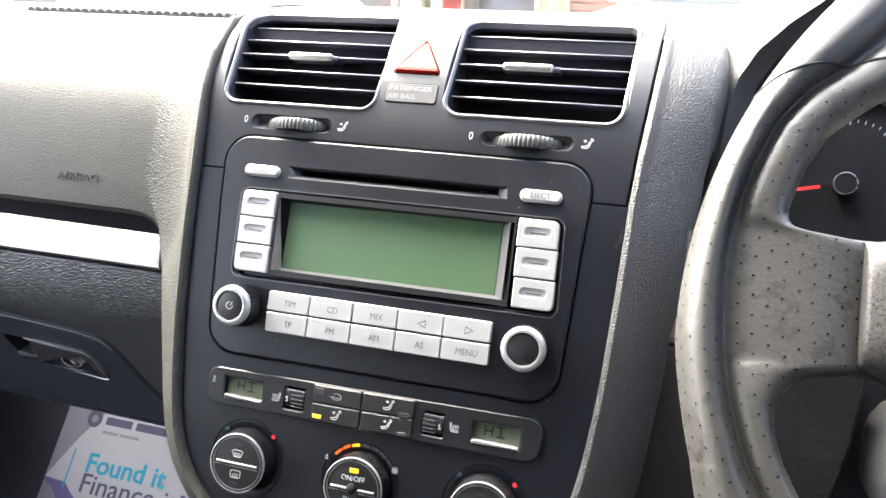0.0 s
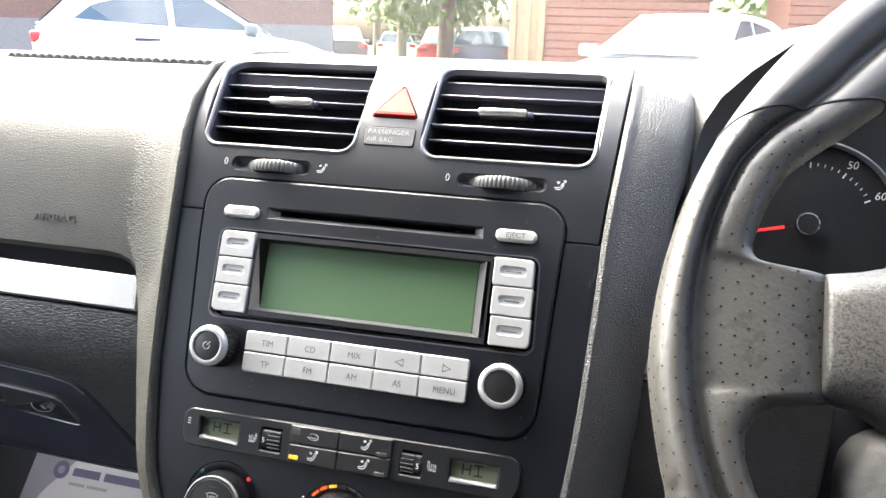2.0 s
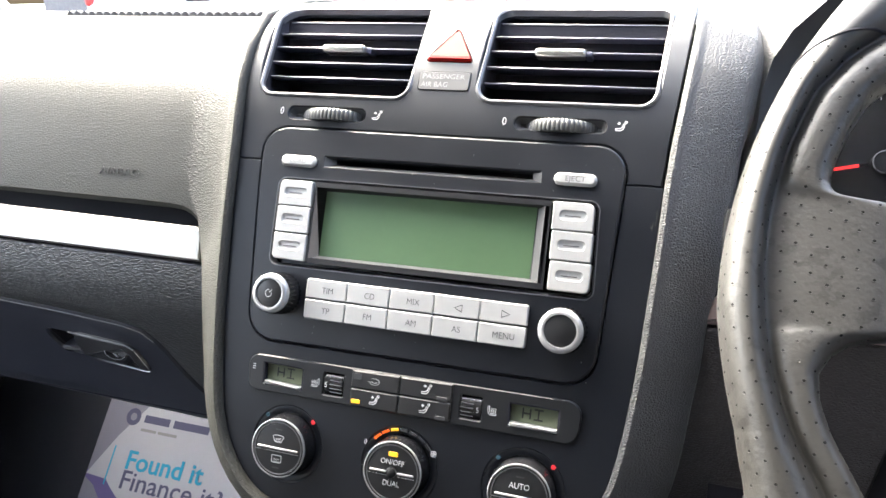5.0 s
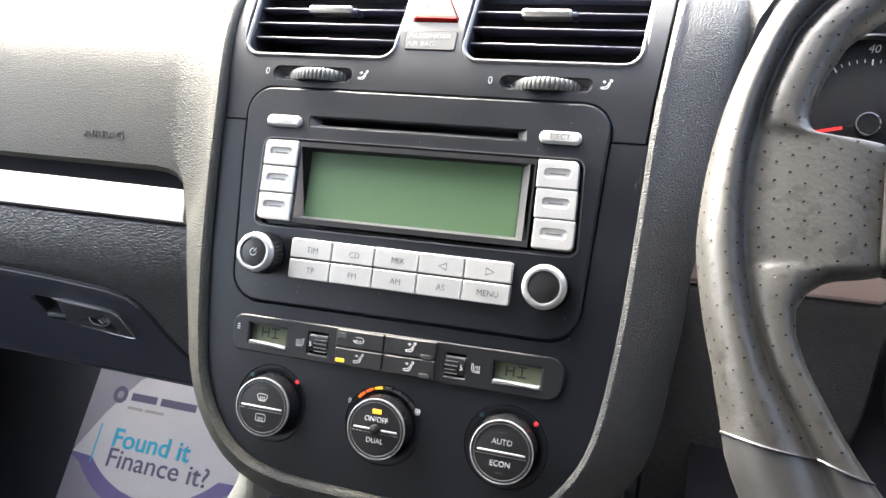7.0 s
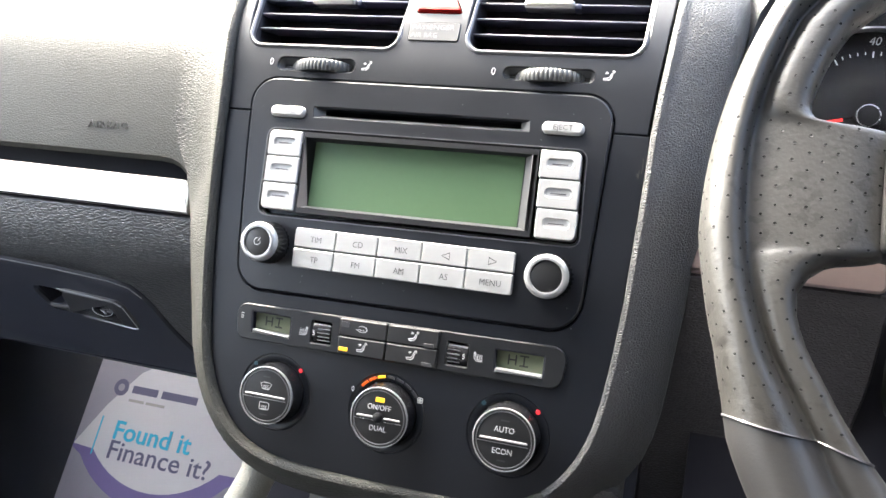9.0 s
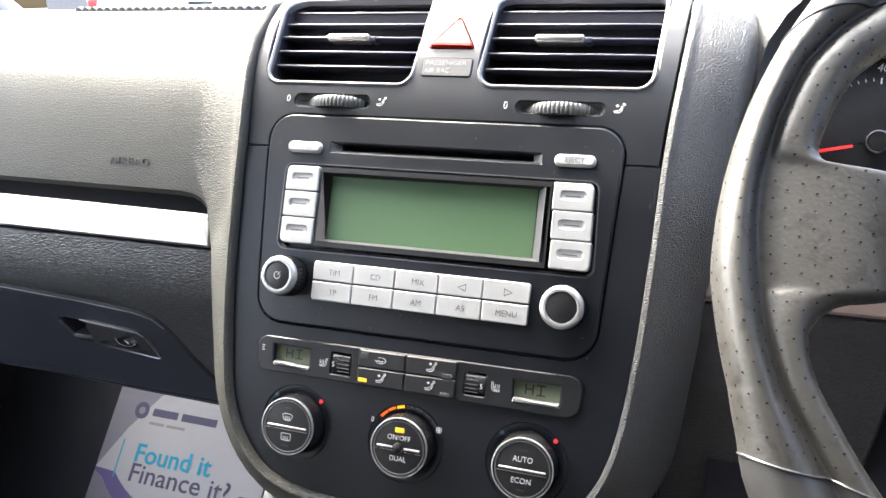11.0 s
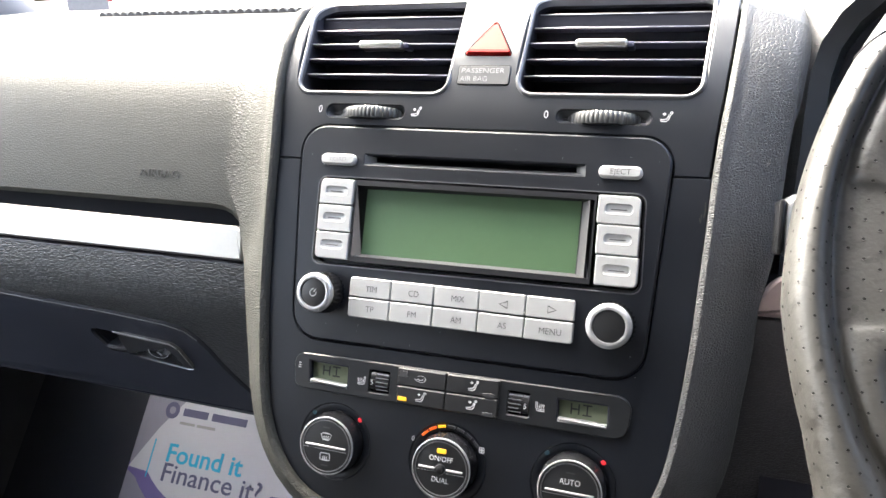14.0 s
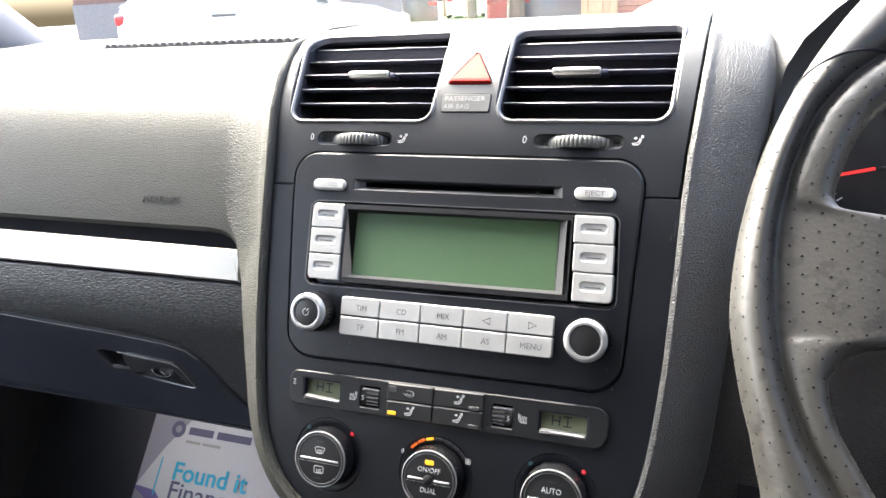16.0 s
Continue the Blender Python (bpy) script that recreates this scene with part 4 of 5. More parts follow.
# ---- climate controls ----
climate = thing("climate_control", "black climate control strip with two small displays", "climate control")
WIN_L = rounded([(-0.0812, -0.0958), (-0.0805, -0.1083), (-0.0566, -0.1090), (-0.0570, -0.0964)], 0.0008)
WIN_R = rounded([(0.0527, -0.0962), (0.0530, -0.1082), (0.0781, -0.1082), (0.0780, -0.0962)], 0.0008)
TW_L, TW_R = box2(-0.0456, -0.1088, -0.0332, -0.0962, 0.0012), box2(0.0286, -0.1086, 0.0405, -0.0962, 0.0012)
strip = part("control_panel", panel(offset(CLIMATE, -0.0005), [WIN_L, WIN_R, TW_L, TW_R], on_face, 0.008, 0.006, 0.0005, 0.0020), M_STRIP, climate)
for loop, x in ((WIN_L, -0.0690), (WIN_R, 0.0643)):
    w = part("display_well", band(offset(loop, 0.0002), offset(loop, -0.0010), on_face, -0.004, 0.0018, 0.0003), M_VOID, climate)
    part("display", slab(offset(loop, -0.0004), on_face, -0.0030, -0.0014, 0.0002), M_LCD_SMALL, w, "small olive temperature display")
    (ax, az), (bx, bz) = min(loop, key=lambda p: p[0] + 3 * p[1]), min(loop, key=lambda p: -p[0] + 3 * p[1])
    part("silver_sill", slab(rounded([(ax + 0.0003, az + 0.0002), (bx - 0.0002, bz + 0.0002), (bx - 0.0004, bz + 0.0022), (ax + 0.0006, az + 0.0024)], 0.0004), on_face, -0.002, 0.0025, 0.0008), M_SILL, w)
    m = face_frame(x - 0.0005, -0.1012, -0.0012)
    part("segment_digits", strokes([[(-0.0040, -0.0025), (-0.0040, 0.0025)], [(-0.0004, -0.0025), (-0.0004, 0.0025)], [(-0.0040, 0), (-0.0004, 0)], [(0.0014, 0.0024), (0.0058, 0.0024)], [(0.0036, 0.0024), (0.0036, -0.0024)], [(0.0014, -0.0024), (0.0058, -0.0024)]], 0.00075, m), M_SEGMENT, w)
for loop, cx, side in ((TW_L, -0.0394, -1), (TW_R, 0.0346, 1)):
    c = on_face(cx, -0.1025, -0.0048)
    m = Matrix.Translation(c) @ pose(0, 0, 0, 0, 90, 0)
    tw = part("heat_wheel", lathe([(0.0068, -0.0056), (0.0074, -0.0050), (0.0074, 0.0050), (0.0068, 0.0056)], m, 64, caps=True), M_GLOSS, climate, "ribbed seat heater wheel")
    for k in range(5):
        a = radians(-30 + k * 16)
        y, z = c[1] - 0.0075 * math.cos(a), c[2] + 0.0075 * math.sin(a)
        x0, x1 = (cx - 0.0018, cx + 0.0050) if side < 0 else (cx - 0.0050, cx + 0.0014)
        part("rib", block(x0, y - 0.0002, z - 0.00018, x1, y + 0.0006, z + 0.00018), M_FRAME, tw)
    writing("level_mark", "5", 0.0026, face_frame(cx + side * 0.0036, -0.1035 + 0.0005, 0.0032), M_WHITE, tw, 0.9)
heat = [[(0.0018, 0.0022), (0.0014, -0.0004), (0.0010, -0.0014), (-0.0020, -0.0014)], [(0.0024, 0.0022), (0.0022, -0.0008), (0.0014, -0.0021), (-0.0020, -0.0021)]] + [[(x, -0.0008), (x + 0.0003, -0.0001), (x - 0.0002, 0.0005), (x + 0.0001, 0.0012)] for x in (-0.0016, -0.0006, 0.0004)]
part("seat_heat_mark", strokes(heat, PIN, face_frame(-0.0497, -0.1028, 0.0021)), M_WHITE, climate)
part("seat_heat_mark", strokes([[(-x, y) for x, y in p] for p in heat], PIN, face_frame(0.0455, -0.1020, 0.0021)), M_WHITE, climate)
BUTTONS = [((-0.0292, -0.0930), (-0.0030, -0.0928), (-0.0029, -0.1018), (-0.0291, -0.1020)), ((-0.0027, -0.0928), (0.0248, -0.0924), (0.0247, -0.1014), (-0.0026, -0.1018)), ((-0.0291, -0.1023), (-0.0029, -0.1021), (-0.0030, -0.1112), (-0.0288, -0.1114)), ((-0.0026, -0.1021), (0.0247, -0.1017), (0.0246, -0.1111), (-0.0027, -0.1112))]
for i, q in enumerate(BUTTONS):
    b = part("push_button", slab(rounded(q, 0.0010), on_face, 0.0, 0.0032, 0.0006), M_BUTTON, climate)
    cx, cz = np.mean(q, 0)
    if i == 0:
        part("recirculation_mark", strokes([arc(0, 0, 0.0022, -150, 130, 14), [(-0.0028, -0.0002), (-0.0018, -0.0010), (-0.0012, 0.0000)], arc(0.0, 0.0, 0.0010, 180, 360, 8)], PIN, face_frame(cx - 0.0002, cz, 0.0034) @ Matrix.Diagonal((1.2, 0.72, 1, 1))), M_WHITE, b)
        part("lamp_lens", slab(box2(-0.0280, -0.0975, -0.0236, -0.0945, 0.0003), on_face, 0.002, 0.0035, 0.0001), M_DARK_LAMP, b)
    else:
        part("seat_symbol", seat_figure(face_frame(cx + 0.0004, cz + 0.0002, 0.0034), {1: (-0.0009, 0.0016), 2: (-0.0011, 0.0013), 3: (-0.0010, 0.0014)}[i]), M_WHITE, b)
    if i == 2:
        part("lamp", slab(box2(-0.0279, -0.1096, -0.0231, -0.1077, 0.0003), on_face, 0.002, 0.0036, 0.0001), M_AMBER, b, "lit amber lamp")
    if i in (1, 3):
        z = -0.1004 if i == 1 else -0.1098
        part("lamp_lens", slab(box2(0.0172, z - 0.0010, 0.0224, z + 0.0010, 0.0003), on_face, 0.002, 0.0035, 0.0001), M_DARK_LAMP, b)
part("vent_ticks", strokes([[(-0.0008, h), (0.0008, h)] for h in (0.0012, 0, -0.0012)], 0.0004, face_frame(-0.0862, -0.0995, 0.0021)), M_WHITE, climate)

for i, (x, z) in enumerate(KNOBS):
    m = face_frame(x, z)
    kn = climate
    bm = lathe([(0.0207, -0.0002), (0.0203, -0.0009), (0.0196, -0.0007), (0.0172, -0.0010), (0.0158, -0.002)], m, 64)
    part("knob_dish", bm, M_FACE, kn)
    body = part("rotary_knob", lathe([(0.0166, -0.004), (0.0160, 0.0010), (0.0155, 0.0080), (0.0150, 0.0088)], m, ribs=44, deep=0.00045, rib_rows=(1, 2)), M_GLOSS, kn, ["black knob with demister symbols", "black fan knob with lit lamp", "black knob marked AUTO and ECON"][i])
    part("chrome_ring", lathe([(0.0151, 0.0084), (0.0152, 0.0095), (0.0150, 0.0101), (0.0146, 0.0102), (0.0144, 0.0094)], m, 72), M_RING, body)
    part("inner_ring", lathe([(0.0136, 0.0092), (0.01355, 0.0101), (0.0131, 0.0101), (0.0129, 0.0092)], m, 72), M_VENT_FRAME, body)
    part("cap", lathe([(0.0145, 0.0080), (0.0144, 0.0093), (0.0122, 0.0097), (0.0, 0.0099)], m, 56), M_BUTTON, body)
    cap = body
    t = m @ Matrix.Translation((0, 0, 0.0101))
    bars = [(-0.0118, 0.0118)] if i != 1 else [(-0.0118, -0.0026), (0.0026, 0.0118)]
    for a, b in bars:
        bb = block(a + 0.0004, -0.0005, -0.0006, b - 0.0004, 0.0005, 0.0010, 0.0004, 3)
        bb.transform(t)
        part("chrome_bar", bb, M_LINE, cap)
        part("bar_shadow_line", strokes([[(a - 0.0008, -0.0015), (b + 0.0004, -0.0015)]], 0.0004, t @ Matrix.Translation((0, 0, 0.0003))), M_FRAME, cap)
    if i == 1:
        part("hub", lathe([(0.0027, -0.001), (0.0027, 0.0006), (0.0024, 0.0014), (0.0014, 0.0020), (0.0, 0.0022)], t, 24), M_BALL, cap)
        part("lamp", slab(box2(-0.0023, 0.0078, 0.0023, 0.0100, 0.0003), lambda u, v, d: tuple(t @ Vector((u, v, d))), -0.001, 0.0002, 0.0001), M_AMBER, cap, "lit amber lamp")
        writing("lettering", "ON/OFF", 0.0026, t @ Matrix.Translation((0, 0.0050, 0.0002)), M_WHITE, cap, 0.92)
        writing("lettering", "DUAL", 0.0026, t @ Matrix.Translation((0.0002, -0.0055, 0.0002)), M_WHITE, cap, 0.92)
    elif i == 2:
        writing("lettering", "AUTO", 0.0027, t @ Matrix.Translation((0, 0.0048, 0.0002)), M_WHITE, cap, 0.92)
        writing("lettering", "ECON", 0.0027, t @ Matrix.Translation((0, -0.0055, 0.0002)), M_WHITE, cap, 0.92)
        part("lamp_lens", strokes([[(-0.002, 0.0092), (0.002, 0.0092)], [(-0.002, -0.0098), (0.002, -0.0098)]], 0.0007, t), M_DARK_LAMP, cap)
    else:
        waves = [[(u + 0.0004 * math.sin(3.4 * k), 0.0030 + 0.0006 * k) for k in range(5)] for u in (-0.0011, 0, 0.0011)]
        part("demister_mark", strokes([[(-0.0031, 0.0062), (-0.0018, 0.0034), (0.0018, 0.0034), (0.0031, 0.0062), (0.0015, 0.0068), (-0.0015, 0.0068), (-0.0031, 0.0062)]] + waves, 0.0004, t), M_WHITE, cap)
        waves = [[(u + 0.0004 * math.sin(3.4 * k), -0.0076 + 0.0006 * k) for k in range(5)] for u in (-0.0011, 0, 0.0011)]
        part("rear_demister_mark", strokes([rounded([(-0.0027, -0.0072), (0.0027, -0.0072), (0.0027, -0.0036), (-0.0027, -0.0036)], 0.0006, 3) + [rounded([(-0.0027, -0.0072), (0.0027, -0.0072), (0.0027, -0.0036), (-0.0027, -0.0036)], 0.0006, 3)[0]]] + waves, 0.0004, t), M_WHITE, cap)
        part("lamp_lens", strokes([[(-0.002, 0.0098), (0.002, 0.0098)], [(-0.002, -0.0100), (0.002, -0.0100)]], 0.0007, t), M_DARK_LAMP, cap)
    if i != 1:
        for a, mat, nm in ((135, M_DOT_BLUE, "cold_dot"), (45, M_DOT_RED, "hot_dot")):
            part(nm, lathe([(0.00125, -0.001), (0.0012, 0.0003), (0, 0.0005)], m @ Matrix.Translation((0.0190 * math.cos(radians(a)), 0.0190 * math.sin(radians(a)), -0.0009)), 14), mat, kn)
    else:
        for k in range(7):
            a0, a1 = 140 - k * 15.5, 140 - k * 15.5 - 12.0
            loop = arc(0, 0, 0.0193, a0, a1, 4) + arc(0, 0, 0.0180, a1, a0, 4)
            part("fan_segment", slab(loop, lambda u, v, d: tuple(m @ Vector((u, v, d))), -0.002, 0.0002, 0.0001), [M_ORANGE, M_ORANGE, M_AMBER][k] if k < 3 else M_DARK_LAMP, kn)
        part("fan_mark", strokes([arc(0.0008 * math.cos(q), 0.0008 * math.sin(q), 0.0008, 0, 360, 6) for q in (0.8, 2.37, 3.94, 5.5)], 0.0005, face_frame(x + 0.0176, z + 0.0098, 0.0002)), M_WHITE, kn)
        writing("zero_mark", "0", 0.0026, face_frame(x - 0.0190, z + 0.0096, 0.0002), M_WHITE, kn, 0.9)

# ---- driver's side ----
drv = thing("driver_dashboard", "dark grained dashboard panel behind the steering wheel", "dashboard")
DRV = [(-0.30, 0.16), (-0.20, 0.09), (-0.10, 0.038), (-0.0515, 0.026), (0.0, 0.05), (0.06, 0.075), (0.12, 0.10), (0.16, 0.16)]
drv_y, drv_slope = curve_of(DRV)


def on_drv(x, z, d=0.0):
    return (x, drv_y(z) - d, z)


part("knee_panel", panel(rounded([(0.128, -0.26), (0.205, -0.26), (0.2235, -0.09), (0.2255, -0.0512), (0.128, -0.0512)], [0, 0, 0.05, 0.001, 0]), [], on_drv, 0.009, 0.03, 0.0015), M_KNEE, drv, "dark brown-black wrinkled knee panel")
part("silver_strip", slab(rounded([(0.1335, -0.0496), (0.2255, -0.0496), (0.2215, -0.0290), (0.1480, -0.0290)], [0.0004, 0.004, 0.006, 0.012]), lambda x, z, d: (x, 0.030 - d, z), -0.006, 0.004, 0.0014), M_STRIP_PINK, drv, "warm-tinted silver decor strip")
part("column_recess", block(0.15, 0.055, -0.30, 0.60, 0.06, 0.0), M_VOID, drv)
part("outer_pad", block(0.45, 0.03, -0.25, 0.73, 0.12, 0.12, 0.02), M_SKIN_DARK, drv)
stalk = thing("column_stalk", "short grey steering column stalk end", "stalk")
bm = block(0.1425, -0.012, -0.021, 0.23, 0.012, 0.0065, 0.006, 4)
part("lever", bm, M_STALK, stalk)
part("end_cap", block(0.1410, -0.011, -0.020, 0.1435, 0.010, 0.0035, 0.001), M_GLOSS, stalk)
column = thing("steering_column_cowl", "dark plastic cowl round the steering column", "cowl")
part("upper_half", block(0.235, -0.03, -0.058, 0.39, 0.10, 0.0, 0.022, 4), M_SKIN_DARK, column)
part("lower_half", block(0.235, -0.03, -0.12, 0.39, 0.10, -0.060, 0.022, 4), M_SKIN_DARK, column)

# instrument cluster under its hood
cluster = thing("instrument_cluster", "black instrument cluster with a red-needled dial", "instrument cluster")
DX, DY, DZ = 0.2166, 0.0686, 0.0388
DIAL = Matrix.Translation((DX, DY, DZ)) @ Matrix(((1, 0, 0), (0, 0, -1), (0, 1, 0))).to_4x4()
dial = part("dial", lathe([(0.0445, -0.004), (0.0445, 0.0), (0.0435, 0.0002), (0.0, 0.0)], DIAL, 64), M_DIAL, cluster)
part("dial_rim", lathe([(0.0452, -0.004), (0.0452, 0.005), (0.0440, 0.006), (0.0436, 0.0005)], DIAL, 64), M_FRAME, cluster, "satin silver dial rim")
for k in range(0, 61):
    a = radians(90 + 31.4 * 4 - k * 31.4 / 10)
    r0 = 0.0305 if k % 10 == 0 else 0.0318
    if k % 2 == 0:
        part("tick", strokes([[(r0 * math.cos(a), r0 * math.sin(a)), (0.0336 * math.cos(a), 0.0336 * math.sin(a))]], 0.0007 if k % 10 == 0 else 0.0004, DIAL @ Matrix.Translation((0, 0, 0.0003))), M_WHITE, dial)
for k in range(7):
    a = radians(90 + 31.4 * 4 - k * 31.4)
    writing("numeral", str(10 * k) if k else "0", 0.0042, DIAL @ Matrix.Translation((0.0387 * math.cos(a), 0.0387 * math.sin(a), 0.0004)), M_WHITE, dial, 0.95, slant=0.2)
a = radians(193)
nd = part("needle", strokes([[(0.007 * math.cos(a), 0.007 * math.sin(a)), (0.0115 * math.cos(a), 0.0115 * math.sin(a))]], 0.0014, DIAL @ Matrix.Translation((0, 0, 0.004))), M_GLOSS, cluster)
part("needle_tip", strokes([[(0.0115 * math.cos(a), 0.0115 * math.sin(a)), (0.0285 * math.cos(a), 0.0285 * math.sin(a))]], 0.0016, DIAL @ Matrix.Translation((0, 0, 0.0042))), M_NEEDLE, nd, "red needle blade")
part("needle_cap", lathe([(0.0054, 0.0), (0.0054, 0.005), (0.0050, 0.006), (0.0, 0.0062)], DIAL, 32), M_DIAL, nd)
part("cap_ring", lathe([(0.0056, 0.0052), (0.00565, 0.0062), (0.00535, 0.0063), (0.0053, 0.0056)], DIAL, 40), M_FRAME, nd)
hood = [(0.152, -0.03), (0.1525, 0.02), (0.1535, 0.05), (0.1545, 0.072), (0.158, 0.088), (0.166, 0.103), (0.180, 0.118), (0.1996, 0.134), (0.224, 0.146), (0.26, 0.154), (0.31, 0.157), (0.36, 0.154), (0.40, 0.145), (0.43, 0.128), (0.45, 0.10), (0.455, 0.06)]
bm = bmesh.new()
def inner_pt(p, g):
    c = Vector((0.305, 0.05))
    q = Vector(p) + (c - Vector(p)).normalized() * g
    return q
def hood_row(dx, y, dz):
    return [(p[0] + (dx if p[0] < 0.3 else -dx), y, p[1] + dz * min(1.0, max(0.0, (p[1] - 0.05) / 0.04))) for p in hood]


skirt(bm, [hood_row(-0.022, 0.26, 0.066), hood_row(-0.020, 0.16, 0.032), hood_row(-0.013, 0.10, 0.012), hood_row(-0.005, 0.072, 0.004), hood_row(0.0, 0.060, 0.0), [(inner_pt(p, 0.002).x, 0.0575, inner_pt(p, 0.002).y) for p in hood]], closed=False)
part("hood", bm, M_SKIN_DARK, cluster, "dark grained cluster hood")
bm = bmesh.new()
skirt(bm, [[(inner_pt(p, 0.002).x, 0.0577, inner_pt(p, 0.002).y) for p in hood], [(inner_pt(p, 0.012).x, 0.062, inner_pt(p, 0.012).y) for p in hood], [(inner_pt(p, 0.016).x, DY + 0.006, inner_pt(p, 0.016).y) for p in hood]], closed=False)
# lining in button black: shade under the hood is in its colour
part("hood_lining", bm, M_BUTTON, cluster, "inside of the hood, its shade put into black")
bm = bmesh.new()
bm.faces.new([bm.verts.new((inner_pt(p, 0.013).x, DY + 0.005, inner_pt(p, 0.013).y)) for p in hood])
part("backplate", bm, M_DIAL, cluster)
lens = part("lens", slab(circle2(DX + 0.028, DZ + 0.005, 0.072, 48), lambda x, z, d: (x, DY - 0.010 - d + 0.12 * (z - DZ), z), 0, 0.001, 0.0003), M_LENS, cluster)
lens.visible_shadow = False

# ---- steering wheel ----
TILT = 11.3
WHEEL = FACE @ Matrix.Translation((0.307, -0.106, -0.0295)) @ pose(0, 0, 0, 90 - TILT, 0, 0)
# in the wheel's own frame: x to the right, y up, z towards the driver
R_OUT = 0.173
SECTION = [(0.0, 0.0), (-0.0006, 0.0045), (-0.0024, 0.0088), (-0.0050, 0.0115), (-0.0080, 0.0126), (-0.0106, 0.0122), (-0.0130, 0.0102), (-0.0148, 0.0072), (-0.0160, 0.0066), (-0.0174, 0.0078), (-0.0188, 0.0089), (-0.0208, 0.0097), (-0.0232, 0.0101), (-0.0256, 0.0100), (-0.0278, 0.0091), (-0.0298, 0.0068), (-0.0310, 0.0014), (-0.0302, -0.0050), (-0.0265, -0.0105), (-0.0205, -0.0142), (-0.0135, -0.0150), (-0.0070, -0.0130), (-0.0022, -0.0075)]
wheel = thing("steering_wheel", "worn grey perforated leather steering wheel", "steering wheel", m=WHEEL)


def smooth_closed(pts, n=4):
    out = []
    k = len(pts)
    for i in range(k):
        p0, p1, p2, p3 = (Vector(pts[(i + j) % k]) for j in (-1, 0, 1, 2))
        for s in range(n):
            t = s / n
            out.append(0.5 * (2 * p1 + (p2 - p0) * t + (2 * p0 - 5 * p1 + 4 * p2 - p3) * t * t + (3 * p1 - p0 - 3 * p2 + p3) * t ** 3))
    return out


SEC = smooth_closed([(0.90 * a, 0.96 * b) for a, b in SECTION], 3)


def rim_point(a, s, lift=0.0):
    """a: degrees from the right, anticlockwise as the driver sees it; s: a point of the section."""
    side = a % 360
    if math.cos(radians(side)) > 0:
        side = (180 - side) % 360
    valley = float(np.interp(side, [143, 148, 152, 157, 164, 172, 180, 188, 195, 200, 205], [-0.020, -0.0175, -0.0130, -0.0100, -0.0098, -0.0110, -0.0130, -0.0148, -0.0175, -0.0205, -0.0225]))
    # the spoke grows out of the rim between these angles
    inner = float(np.interp(side, [140, 146, 150, 155, 160, 163, 165.5, 166.9, 167.8, 168.2, 168.5, 168.8, 169.2, 170.0, 183, 183.6, 184.0, 184.3, 185.05, 186.5, 188.6, 191.5, 195, 199, 211, 220], [-0.036, -0.033, -0.0295, -0.0250, -0.0240, -0.0240, -0.0242, -0.0252, -0.0275, -0.0305, -0.0370, -0.0460, -0.0510, -0.0525, -0.0525, -0.0510, -0.0465, -0.0410, -0.0358, -0.0310, -0.0274, -0.0266, -0.0277, -0.0300, -0.0352, -0.038]))
    r = R_OUT + float(np.interp(s[0], [-0.0279, -0.0140, 0.0], [inner, valley, 0.0])) + lift
    r += float(np.interp(side, [182, 188, 194, 199, 203], [0, -0.0016, -0.0028, -0.0020, -0.0002])) * min(1.0, max(0.0, 1 + s[0] / 0.014))
    c, n = math.cos(radians(a)), math.sin(radians(a))
    level = float(np.interp(side, [163, 165, 188, 191], [0, 1, 1, 0])) * max(0.0, 0.148 - r)
    q = r + level
    return Vector((q * c - math.copysign(level, c), q * n, s[1]))


def seam_up(s):
    return 155.0 + 13.0 * s[0] / 0.0255


def seam_low(s):
    return 200.3 - 7.7 * s[0] / 0.0255


def rim_arc(start, end, n):
    """start and end: an angle, or an angle that depends on the point of the section."""
    bm = bmesh.new()
    at = lambda e, s: e(s) if callable(e) else e
    skirt(bm, [[rim_point(at(start, s) + (at(end, s) - at(start, s)) * i / n, s) for s in SEC] for i in range(n + 1)])
    return bm


grip = part("grip", rim_arc(seam_up, seam_low, 220), M_RIM, wheel, "worn perforated leather grip")
part("upper_rim", rim_arc(lambda s: 180 - seam_up(s), lambda s: seam_up(s) - 0.3, 80), M_RIM_SMOOTH, wheel, "smooth grey leather upper rim")
part("lower_rim", rim_arc(lambda s: seam_low(s) + 0.3, lambda s: 540 - seam_low(s), 70), M_RIM_SMOOTH, wheel, "smooth grey leather lower rim")
part("grip", rim_arc(lambda s: 180 - seam_low(s), lambda s: 180 - seam_up(s), 120), M_RIM, wheel, "worn perforated leather grip")
for f, mat_s, r in ((seam_up, M_VOID, 0.0005), (seam_low, M_DARK_LAMP, 0.0005)):
    part("seam_ring", tube([rim_point(f(s) + (0.1 if f is seam_low else -0.1), s) for s in SEC] + [rim_point(f(SEC[0]), SEC[0])], r, 6, ends=False), mat_s, wheel)
# perforations: small punched holes in staggered rows over the grip and its spoke, each with a lower lip that catches the light
holes, lips = bmesh.new(), bmesh.new()
rng = random.Random(4)
FINE = smooth_closed([(0.90 * a, 0.96 * b) for a, b in SECTION], 12)
VALLEY = min(range(len(FINE)), key=lambda i: abs(FINE[i].x + 0.0140) + (1 if FINE[i].y < 0 else 0))


